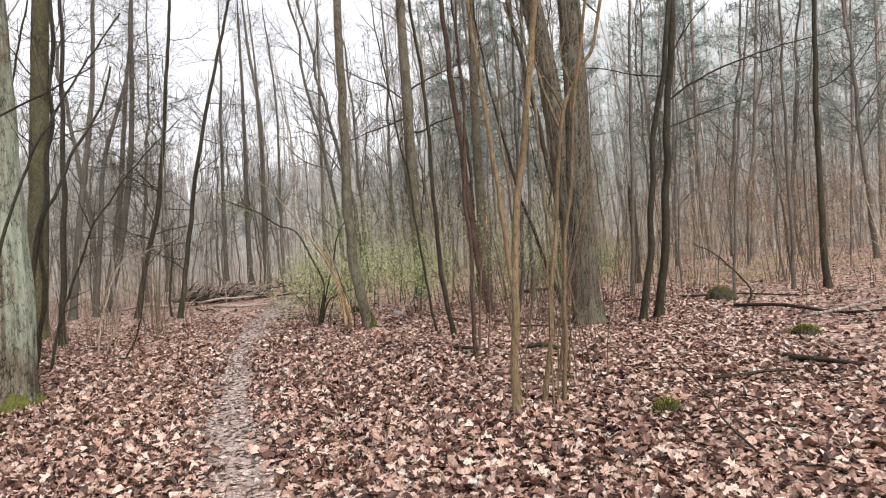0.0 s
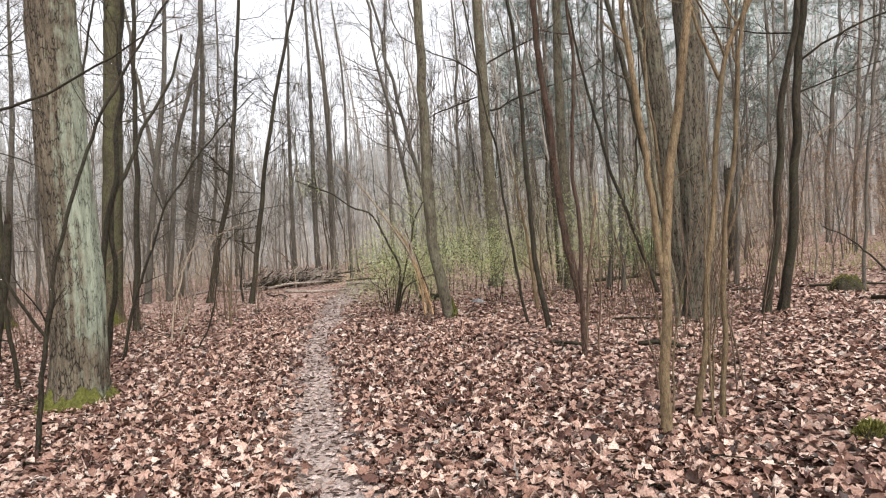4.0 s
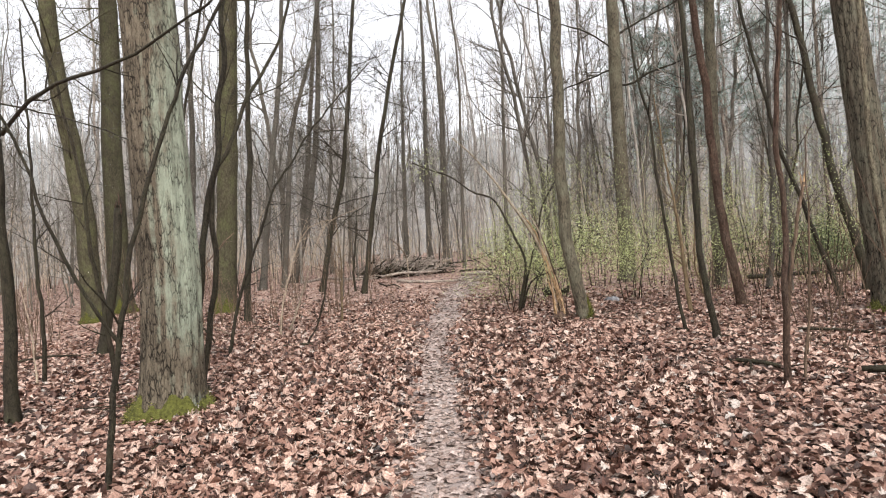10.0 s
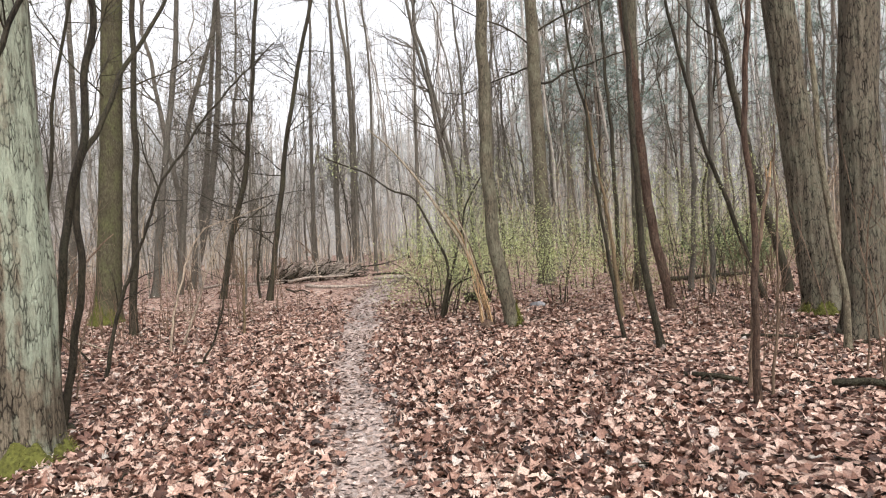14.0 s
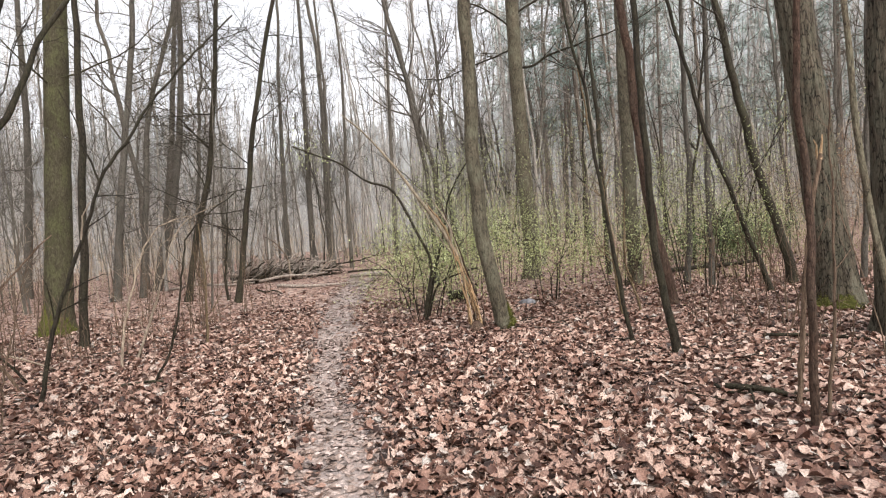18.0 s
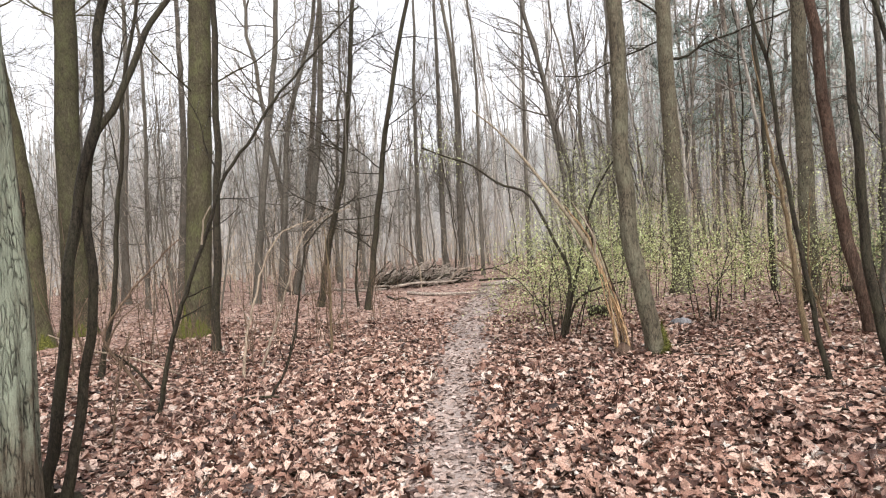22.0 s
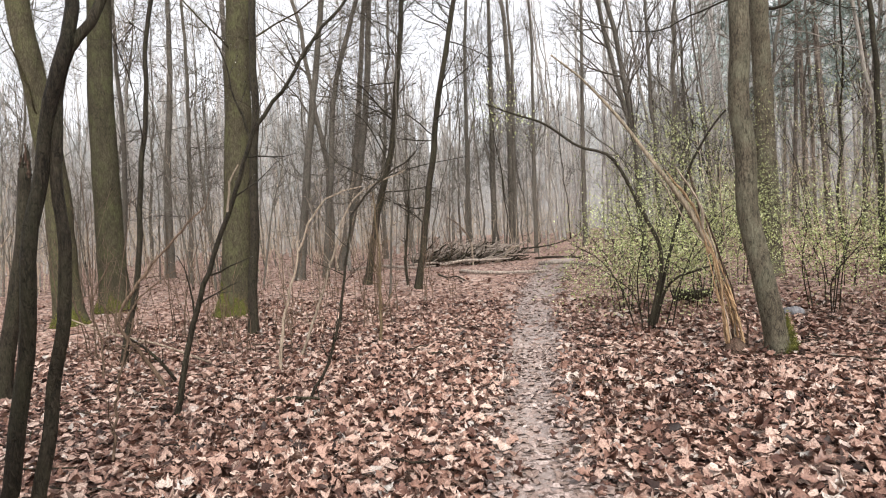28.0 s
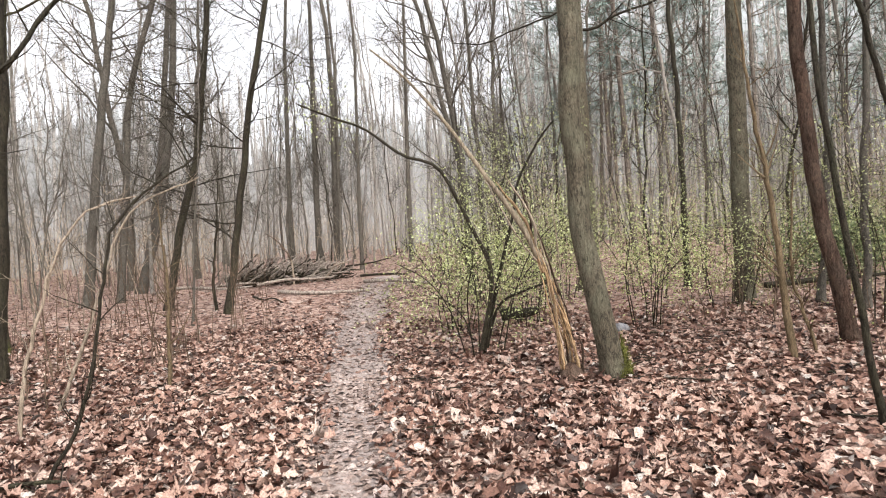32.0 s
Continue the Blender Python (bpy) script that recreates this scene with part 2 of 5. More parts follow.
HAZY_NEEDLE = foliage("hazy_pine_needles", [(0.0, (0.3, 0.36, 0.335)), (0.6, (0.4, 0.47, 0.44)), (1.0, (0.5, 0.56, 0.53))], 0.7, True, 4.0)
MOSS = foliage("moss", [(0.0, (0.055, 0.058, 0.012)), (0.5, (0.13, 0.13, 0.03)), (1.0, (0.235, 0.225, 0.065))], 0.95, True, 30)
GRASS = foliage("dry_grass", [(0.0, (0.22, 0.19, 0.10)), (0.6, (0.36, 0.31, 0.18)), (1.0, (0.30, 0.33, 0.13))], 0.8)


def soil():
    m, n, l, b = material("leafy_soil", 0.75, 0.25)
    v = coords(n, l, (1, 1, 1))
    cells = n.new("ShaderNodeTexVoronoi")
    cells.inputs["Scale"].default_value, cells.inputs["Randomness"].default_value = 13.0, 1.0
    l.new(v, cells.inputs["Vector"])
    sep = n.new("ShaderNodeSeparateColor")
    l.new(cells.outputs["Color"], sep.inputs[0])
    col = ramp(n, l, sep.outputs[0], [(p, tuple(0.98 * q for q in c)) for p, c in LEAF_TONES[:5]])
    patch = noise_tex(n, l, v, 0.5, 3.0)
    col = mix(n, l, 1.0, col, ramp(n, l, patch, [(0.3, (0.78, 0.76, 0.76)), (0.65, (1.05, 1.05, 1.05))]), "MULTIPLY")
    l.new(col, b.inputs["Base Color"])
    fine = noise_tex(n, l, v, 40, 4.0)
    bump(n, l, b, calc(n, l, "ADD", cells.outputs["Distance"], fine), 0.8, 0.03)
    return m


def mud():
    m, n, l, b = material("trodden_mud", 0.45, 0.4)
    v = coords(n, l, (1, 1, 1))
    a, c = noise_tex(n, l, v, 26, 6.0, 0.7), noise_tex(n, l, v, 2.2, 3.0)
    col = ramp(n, l, a, [(0.3, (0.2, 0.157, 0.138)), (0.5, (0.32, 0.258, 0.232)), (0.68, (0.41, 0.343, 0.315))])
    col = mix(n, l, 1.0, col, ramp(n, l, c, [(0.3, (0.7, 0.7, 0.72)), (0.7, (1.1, 1.08, 1.06))]), "MULTIPLY")
    l.new(col, b.inputs["Base Color"])
    bump(n, l, b, a, 1.0, 0.02)
    return m


SOIL, MUD = soil(), mud()
WATER, _, _, water_shader = material("rain_water", 0.02, 0.5)
water_shader.inputs["Transmission Weight"].default_value, water_shader.inputs["IOR"].default_value = 1.0, 1.33

# ---- mesh tools ----
rng = np.random.default_rng(11)


def make_mesh(name, verts, faces, smooth=True):
    """A mesh from an array of vertices and arrays of faces, each array with one number of corners."""
    me = bpy.data.meshes.new(name)
    faces = [np.asarray(q, dtype=np.int32) for q in faces if len(q)]
    me.vertices.add(len(verts))
    me.vertices.foreach_set("co", np.asarray(verts, dtype=np.float32).ravel())
    loops = np.concatenate([q.ravel() for q in faces])
    sizes = np.concatenate([np.full(len(q), q.shape[1], dtype=np.int32) for q in faces])
    me.loops.add(len(loops))
    me.loops.foreach_set("vertex_index", loops)
    me.polygons.add(len(sizes))
    me.polygons.foreach_set("loop_start", np.concatenate([[0], np.cumsum(sizes)[:-1]]).astype(np.int32))
    me.polygons.foreach_set("loop_total", sizes)
    me.polygons.foreach_set("use_smooth", np.full(len(sizes), smooth))
    me.update(calc_edges=True)
    return me


def unit(a):
    return a / np.maximum(np.linalg.norm(a, axis=-1, keepdims=True), 1e-9)


def tubes(P, R, S, shape=None):
    """Tubes along N polylines of K points: vertices and quads. shape: a factor on the radius, (K, S)."""
    P, R = np.asarray(P, dtype=float), np.asarray(R, dtype=float)
    N, K, _ = P.shape
    T = unit(np.gradient(P, axis=1))
    mean = unit(P[:, -1] - P[:, 0])
    ref = np.where(np.abs(mean[:, 2:3]) > 0.75, np.array([[1.0, 0.0, 0.0]]), np.array([[0.0, 0.0, 1.0]]))
    U = unit(np.cross(T, ref[:, None, :]))
    W = np.cross(T, U)
    a = np.arange(S) * 2 * np.pi / S
    rad = R[:, :, None] * (shape[None] if shape is not None else 1.0) * np.ones((1, 1, S))
    V = P[:, :, None, :] + rad[..., None] * (np.cos(a)[None, None, :, None] * U[:, :, None, :] + np.sin(a)[None, None, :, None] * W[:, :, None, :])
    i = np.arange(N * K * S).reshape(N, K, S)
    j = np.roll(i, -1, axis=2)
    Q = np.stack([i[:, :-1], j[:, :-1], j[:, 1:], i[:, 1:]], axis=-1).reshape(-1, 4)
    return V.reshape(-1, 3), Q


def joined(pieces):
    """Several (vertices, quads) as one."""
    out_v, out_f, at = [], [], 0
    for v, q in pieces:
        out_v.append(v)
        out_f.append(np.asarray(q) + at)
        at += len(v)
    return np.concatenate(out_v), out_f


def curve(ctrl, n):
    """A smooth curve through a few points, n points long, evenly spaced."""
    c = np.asarray(ctrl, dtype=float)
    c = np.concatenate([[2 * c[0] - c[1]], c, [2 * c[-1] - c[-2]]])
    s = np.linspace(0, 1, 12, endpoint=False)[:, None]
    fine = []
    for k in range(1, len(c) - 2):
        p0, p1, p2, p3 = c[k - 1], c[k], c[k + 1], c[k + 2]
        fine.append(0.5 * (2 * p1 + (p2 - p0) * s + (2 * p0 - 5 * p1 + 4 * p2 - p3) * s**2 + (3 * p1 - p0 - 3 * p2 + p3) * s**3))
    fine = np.concatenate(fine + [c[-2:-1]])
    d = np.concatenate([[0], np.cumsum(np.linalg.norm(np.diff(fine, axis=0), axis=1))])
    u = np.linspace(0, d[-1], n)
    return np.stack([np.interp(u, d, fine[:, k]) for k in range(3)], axis=1)


def grow(P, R, n, lo, hi, length, angle, K, up, wig, thin=0.55, floor=0.003):
    """n side shoots on each of the polylines P with radii R."""
    N, K0, _ = P.shape
    idx = np.repeat(np.arange(N), n)
    t = rng.uniform(lo, hi, len(idx))
    f = np.clip(t * (K0 - 1), 0, K0 - 1.001)
    i = f.astype(int)
    w = (f - i)[:, None]
    p = P[idx, i] * (1 - w) + P[idx, i + 1] * w
    r = R[idx, i] * (1 - w[:, 0]) + R[idx, i + 1] * w[:, 0]
    tang = unit(P[idx, i + 1] - P[idx, i])
    perp = unit(np.cross(tang, rng.normal(size=tang.shape)))
    a = np.radians(rng.uniform(angle[0], angle[1], len(idx)))[:, None]
    d = np.cos(a) * tang + np.sin(a) * perp
    span = np.asarray(length) * np.ones(len(idx)) * rng.uniform(0.55, 1.2, len(idx)) * (1.15 - 0.6 * t)
    step = (span / (K - 1))[:, None]
    out = [p]
    for k in range(K - 1):
        d = unit(d + wig * rng.normal(size=d.shape) + np.array([0, 0, up]))
        p = p + d * step
        out.append(p)
    r0 = np.maximum(r * thin, floor)
    return np.stack(out, axis=1), np.maximum(r0[:, None] * np.linspace(1, 0.3, K)[None], floor * 0.7)


def part(name, me, mat, parent=None, label=""):
    ob = new(name, me)
    if not me.materials:
        me.materials.append(mat)
    ob.parent = parent
    return tagged(ob, label)


def ground_z(x, y):
    """The forest floor: a faint rise ahead, low swells, and a shallow worn path."""
    x, y = np.asarray(x, dtype=float), np.asarray(y, dtype=float)
    z = 0.012 * np.clip(y, 0, 42)
    far = np.clip((np.hypot(x + 1.5, y - 6) - 9) / 25, 0, 1)
    z = z + far * (0.22 * np.sin(x * 0.21 + 1.3) * np.cos(y * 0.17) + 0.12 * np.sin(x * 0.43 - y * 0.31))
    z = z + 0.02 * np.sin(x * 1.9 + y * 0.6) * np.cos(y * 1.4 - x * 0.5)
    return z - 0.045 * np.exp(-((x - path_x(y)) / 0.28) ** 2) * (y < 27)


PATH_Y, PATH_X = [-6, 0, 4.5, 6, 7.1, 9.06, 10.3, 11.2, 15.2, 17, 22.9, 26, 30], [1.6, -0.1, -1.49, -2.05, -2.4, -2.93, -3.35, -3.62, -4.42, -4.9, -5.76, -6.1, -6.4]


def path_x(y):
    return np.interp(y, PATH_Y, PATH_X)


def thing(name, x, y, label, category, group="", z=0.0):
    ob = new(name)
    ob.location = (x, y, float(ground_z(x, y)) + z)
    return tagged(ob, label, category, group)


# ---- ground ----
def spread(n, fine, reach, centre):
    u = np.linspace(-1, 1, n)
    k = math.asinh(reach / fine)
    return centre + fine * np.sinh(u * k)


def build_ground():
    gx, gy = spread(180, 4.0, 420, -2.0), spread(180, 4.0, 420, 9.0)
    X, Y = np.meshgrid(gx, gy)
    V = np.stack([X, Y, ground_z(X, Y) - 0.006], axis=-1).reshape(-1, 3)
    i = np.arange(V.shape[0]).reshape(X.shape)
    Q = np.stack([i[:-1, :-1], i[:-1, 1:], i[1:, 1:], i[1:, :-1]], axis=-1).reshape(-1, 4)
    g = part("ground", make_mesh("ground", V, [Q]), SOIL)
    tagged(g, "flat woodland floor of brown leaf mould and soil", "ground", kind="structure")
    ys = np.linspace(-5, 27.5, 420)
    us = np.linspace(-1, 1, 9)
    half = 0.40 + 0.05 * np.sin(ys * 2.3) + 0.04 * np.sin(ys * 5.1 + 1)
    X = path_x(ys)[:, None] + us[None] * half[:, None] + 0.03 * np.sin(ys * 1.7)[:, None]
    Y = np.repeat(ys[:, None], 9, axis=1)
    V = np.stack([X, Y, ground_z(X, Y) + 0.006 - 0.02 * np.abs(us[None]) ** 4], axis=-1).reshape(-1, 3)
    i = np.arange(V.shape[0]).reshape(X.shape)
    Q = np.stack([i[:-1, :-1], i[:-1, 1:], i[1:, 1:], i[1:, :-1]], axis=-1).reshape(-1, 4)
    p = part("footpath", make_mesh("footpath", V, [Q]), MUD)
    tagged(p, "narrow trodden footpath of grey mud and crushed leaves", "path", kind="structure")


build_ground()


# ---- trees ----
def ridged(S, K, amount, count, flare_lobes=5):
    """Uneven bark round a trunk: upright ridges that wander and break off."""
    a = np.arange(S)[None] * 2 * np.pi / S
    z = np.linspace(0, 1, K)[:, None]
    out = np.zeros((K, S))
    for k in range(5):
        m = rng.integers(int(count * 0.6), int(count * 1.3))
        out += np.sin(m * a + rng.uniform(0, 6.3) + 1.6 * np.sin(z * rng.uniform(14, 40) + rng.uniform(0, 6.3) + a * rng.integers(1, 4)))
    broad = np.sin(2 * a + rng.uniform(0, 6)) * 0.02 + np.sin(3 * a + rng.uniform(0, 6) + z * 4) * 0.02
    lobes = 0.5 + 0.5 * np.sin(flare_lobes * a + rng.uniform(0, 6))
    return 1 + amount * np.tanh(out * 0.7) + broad, lobes


def trunk_mesh(spine, r, S, flare=0.5, flare_h=0.16, ridge=0.0, count=14, cap=False):
    P = np.asarray(spine)
    K = len(P)
    shape, lobes = ridged(S, K, ridge, count)
    z = np.clip(P[:, 2], 0, None)
    flares = np.exp(-z / flare_h)[:, None] * flare
    shape = shape + flares * (0.45 + 0.75 * lobes)
    v, q = tubes(P[None], np.asarray(r)[None], S, shape)
    if cap:
        top = np.arange(len(v) - S, len(v))
        v = np.concatenate([v, v[-S:].mean(axis=0, keepdims=True) + [[0, 0, 0.01]]])
        tri = np.stack([top, np.roll(top, -1), np.full(S, len(v) - 1)], axis=1)
        return make_mesh("trunk", v, [q, tri])
    return make_mesh("trunk", v, [q])


def full_spine(ctrl, height, n, sway=0.03):
    """From the ground through the given points, and on up to the height with a slight sway."""
    c = [(0, 0, -0.08), (0, 0, 0.02)] + [tuple(p) for p in ctrl]
    last, before = np.array(c[-1]), np.array(c[-2])
    slope = (last - before)[:2] / max(0.2, (last - before)[2])
    slope = np.clip(slope, -0.25, 0.25)
    z = last[2]
    while z < height - 0.5:
        step = min(2.2, height - z)
        slope = slope * 0.7 + rng.normal(0, sway, 2)
        last = np.array([last[0] + slope[0] * step, last[1] + slope[1] * step, z + step])
        c.append(tuple(last))
        z = last[2]
    return curve(c, n)


def crown(P, R, zlo, limbs, length, n2, n3, up=0.12, angle=(35, 75), fine=0.0048, wig=0.17):
    """Limbs, branches and twigs of a bare tree: the limbs one by one, the rest joined."""
    height = P[-1, 2]
    lo = np.clip(np.interp(zlo, P[:, 2], np.linspace(0, 1, len(P))), 0, 0.95)
    P1, R1 = grow(P[None], np.minimum(R, 0.075)[None], limbs, lo, 0.97, length, angle, 7, up, wig, 0.28, 0.009)
    P2, R2 = grow(P1, R1, n2, 0.12, 1.0, length * 0.55, (35, 75), 5, up * 0.6, wig * 1.2, 0.6, fine)
    P3, R3 = grow(P2, R2, max(2, n3 - 2), 0.1, 0.95, length * 0.34, (28, 65), 3, 0.04, wig * 1.6, 0.6, fine * 0.6)
    return P1, R1, joined([tubes(P2, R2, 3), tubes(P3, R3, 3)])


def tree(label, x, y, ctrl, diam, height, mat, near=0, zlo=3.0, limbs=9, length=1.8, n2=6, n3=5, tip=0.35, flare=0.45, name="tree", group="", up=0.12, angle=(35, 75), fine=0.0048):
    root = thing(name, x, y, label, "tree", group)
    K, S, ridge = ((150, 72, 0.035) if near == 2 else (110, 28, 0.012) if near == 1 else (64, 10, 0.008))
    if near and mat not in (OAK, OAK_PLAIN):
        ridge = 0.006
    P = full_spine(ctrl, height, K)
    wave = min(0.011, 0.0016 / diam + 0.002) * np.clip(P[:, 2:3] / 0.6, 0, 1)
    k, ph = rng.uniform(2.0, 4.2, (3, 2)), rng.uniform(0, 6.3, (3, 2))
    P[:, :2] += wave * sum(np.sin(P[:, 2:3] * k[j] * (1 + 0.8 * j) + ph[j]) / (1 + 0.6 * j) for j in range(3))
    s = np.clip(P[:, 2] / height, 0, 1)
    R = diam / 2 * (1 - (1 - tip) * s**0.9) * (1 - 0.75 * np.clip((s - 0.75) / 0.25, 0, 1) ** 1.5)
    part("trunk", trunk_mesh(P, R, S, flare, 0.12 + diam * 0.25, ridge, 16), mat, root)
    if limbs:
        P1, R1, (v, f) = crown(P, R, zlo, limbs, length, n2, n3, up, angle, fine)
        for k in range(limbs):
            part("branch", make_mesh("branch", *(lambda a, b: (a, [b]))(*tubes(P1[k:k + 1], R1[k:k + 1], 5))), mat, root)
        tagged(part("twig_spray", make_mesh("twig_spray", v, f), mat, root), kind="stuff")
    return root


def branch(parent, mat, ctrl, r0, r1, n=14, twigs=0, length=0.5, name="branch", label="", S=6, fine=0.0025, wet=0):
    """A single limb through a few points of its tree's own space, with its side twigs."""
    P = curve(ctrl, n)
    P[2:-1] += rng.normal(0, 0.006, (n - 3, 3))
    twigs = int(twigs * 1.4)
    R = np.linspace(r0, r1, n)
    b = part(name, make_mesh(name, *(lambda a, q: (a, [q]))(*tubes(P[None], R[None], S))), mat, parent, label)
    if twigs:
        P2, R2 = grow(P[None], R[None], twigs, 0.15, 1.0, length, (30, 70), 5, 0.06, 0.15, 0.5, fine)
        P3, R3 = grow(P2, R2, 3, 0.2, 1.0, length * 0.5, (30, 70), 4, 0.02, 0.2, 0.6, fine * 0.8)
        v, f = joined([tubes(P2, R2, 3), tubes(P3, R3, 3)])
        tagged(part("twig_spray", make_mesh("twig_spray", v, f), mat, b), kind="stuff")
        wet = int(wet * 1.6)
        if wet:
            # rain drops hanging under the twigs
            spots = np.concatenate([P2.reshape(-1, 3), P3.reshape(-1, 3), P])
            at = spots[rng.integers(0, len(spots), wet)] + np.array([0, 0, -0.004])
            ball = np.array([(1, 0, 0), (0, 1, 0), (-1, 0, 0), (0, -1, 0), (0, 0, 1.2), (0, 0, -1.1)]) * 0.0058
            tri = np.array([(0, 1, 4), (1, 2, 4), (2, 3, 4), (3, 0, 4), (1, 0, 5), (2, 1, 5), (3, 2, 5), (0, 3, 5)])
            size = rng.uniform(0.5, 1.2, (wet, 1, 1))
            drops = make_mesh("rain_drops", (at[:, None] + ball[None] * size).reshape(-1, 3), [(tri[None] + np.arange(wet)[:, None, None] * 6).reshape(-1, 3)])
            tagged(part("rain_film", drops, WATER, b, "clear rain drops on the twigs"), kind="stuff")
    return b


def moss(parent, radius, top, a0, a1, bulge=0.02):
    """A cushion of moss about the foot of a trunk, thick with small tufts."""
    n, K = 60, 12
    a = np.linspace(radians(a0), radians(a1), n)
    edge = np.sin(np.linspace(0, np.pi, n)) ** 0.5
    wave = 0.62 + 0.2 * np.sin(a * 5 + radius * 40) + 0.12 * np.sin(a * 13 + radius * 90) + rng.normal(0, 0.05, n)
    h = top * edge * wave
    s = np.linspace(0, 1, K)[:, None]
    z = -0.04 + s * (h[None] + 0.04)
    r = radius * (1 + 0.42 * np.exp(-np.clip(z, 0, None) / (0.12 + radius * 0.5))) + bulge * np.sin(np.pi * s**0.7) * edge[None] - 0.035 * (1 - edge[None]) - 0.03 * s**3
    V = np.stack([np.cos(a)[None] * r, np.sin(a)[None] * r, z], axis=-1).reshape(-1, 3)
    V += rng.normal(0, 0.004, V.shape)
    i = np.arange(K * n).reshape(K, n)
    Q = np.stack([i[:-1, :-1], i[:-1, 1:], i[1:, 1:], i[1:, :-1]], axis=-1).reshape(-1, 4)
    # tufts
    N = 3200
    pick = rng.integers(0, len(V), N)
    out = unit(np.stack([V[pick, 0], V[pick, 1], np.full(N, 0.6 * radius)], axis=1) + rng.normal(0, 0.45 * radius, (N, 3)))
    base = V[pick] + rng.normal(0, 0.014, (N, 3)) + np.array([0, 0, 0.02]) * rng.normal(0, 1, (N, 1))
    side = unit(np.cross(out, rng.normal(size=(N, 3)))) * 0.0045
    tri = np.stack([base - side, base + side, base + out * rng.uniform(0.006, 0.024, (N, 1))], axis=1).reshape(-1, 3)
    T = np.arange(N * 3).reshape(-1, 3) + len(V)
    part("moss", make_mesh("moss", np.concatenate([V, tri]), [Q, T]), MOSS, parent, "bright green moss cushion")


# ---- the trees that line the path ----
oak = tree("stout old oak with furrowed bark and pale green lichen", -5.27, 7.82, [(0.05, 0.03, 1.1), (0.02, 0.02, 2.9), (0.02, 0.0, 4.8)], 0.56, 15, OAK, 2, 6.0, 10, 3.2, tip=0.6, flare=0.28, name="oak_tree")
moss(oak, 0.292, 0.27, -190, 60)

oak = tree("upright oak with deep furrowed grey-brown bark", 2.40, 11.37, [(0.01, -0.01, 1.2), (0.04, -0.01, 2.7), (0.1, -0.03, 4.2), (0.1, -0.03, 5.6)], 0.45, 16, OAK_PLAIN, 2, 6.0, 10, 3.0, tip=0.6, flare=0.45, name="oak_tree")
oak = tree("leaning oak with dark furrowed bark and a mossy foot", 2.80, 13.35, [(-0.12, 0.05, 1.35), (-0.24, 0.09, 3.0), (-0.36, 0.12, 4.7), (-0.6, 0.2, 6.6)], 0.48, 16, OAK_PLAIN, 2, 7.0, 10, 3.0, tip=0.6, flare=0.35, name="oak_tree")
moss(oak, 0.25, 0.3, -200, -60)

left_pole = tree("slim dark upright tree beside the old oak", -6.80, 7.48, [(0.015, 0.015, 1.25), (0.01, 0.01, 2.6), (0.01, 0.01, 4.0), (0.02, 0.02, 5.0)], 0.125, 11, DARK, 1, 4.8, 6, 1.4)
branch(left_pole, DARK, [(0.05, 0.05, 2.80), (0.49, -0.10, 2.99), (0.96, -0.22, 3.10), (1.68, -0.16, 3.26), (2.34, -0.20, 3.50), (2.86, -0.37, 3.64), (3.29, -0.61, 3.69)], 0.022, 0.006, 18, 7, 0.6, wet=160)
branch(left_pole, DARK, [(0.04, 0.05, 3.10), (0.68, -0.02, 2.92), (1.27, -0.16, 2.72), (1.82, -0.35, 2.51)], 0.01, 0.004, 12, 5, 0.4, wet=120)

big = tree("tall grey-brown tree leaning over the wood", -13.05, 15.35, [(-0.04, -0.04, 0.7), (-0.06, -0.06, 2.4), (-0.2, -0.18, 4.2), (-0.36, -0.34, 6.0), (-0.45, -0.4, 8.0)], 0.47, 17, GREEN, 1, 3.2, 12, 2.8, 7, 5, tip=0.5)
moss(big, 0.245, 0.35, -140, 30)
big = tree("tall straight tree with greenish bark and mossy foot", -13.7, 16.95, [(0.0, 0.0, 1.3), (0.02, 0.02, 4.4), (0.1, 0.1, 6.8), (0.1, 0.1, 9.5)], 0.58, 18, GREEN, 1, 4.0, 12, 2.6, 7, 5, tip=0.5)
moss(big, 0.3, 0.4, -150, 40)
big = tree("straight tree with olive algae on its bark and bright moss", -10.3, 16.45, [(0.1, 0.08, 1.5), (0.2, 0.15, 3.1), (0.37, 0.28, 6.3), (0.5, 0.4, 9)], 0.53, 17, GREEN, 1, 4.6, 14, 3.0, 8, 6, tip=0.55, up=0.02, angle=(60, 95))
moss(big, 0.275, 0.72, -175, 20)
tree("slim dark trunk close to the mossy tree", -8.56, 14.6, [(0.07, 0.05, 1.3), (0.16, 0.12, 2.75), (0.26, 0.2, 5.4)], 0.145, 12, DARK, 1, 4.6, 8, 1.6)

stub = thing("dead_stub", -8.92, 11.0, "broken dark dead tree stub", "tree stub")
P = curve([(0, 0, -0.1), (0.03, 0.03, 0.3), (0.12, 0.12, 0.95), (0.2, 0.2, 1.6), (0.24, 0.25, 2.3)], 26)
part("trunk", trunk_mesh(P, np.linspace(0.085, 0.06, 26), 18, 0.5, 0.12, 0.03, 8, cap=True), DARK, stub)

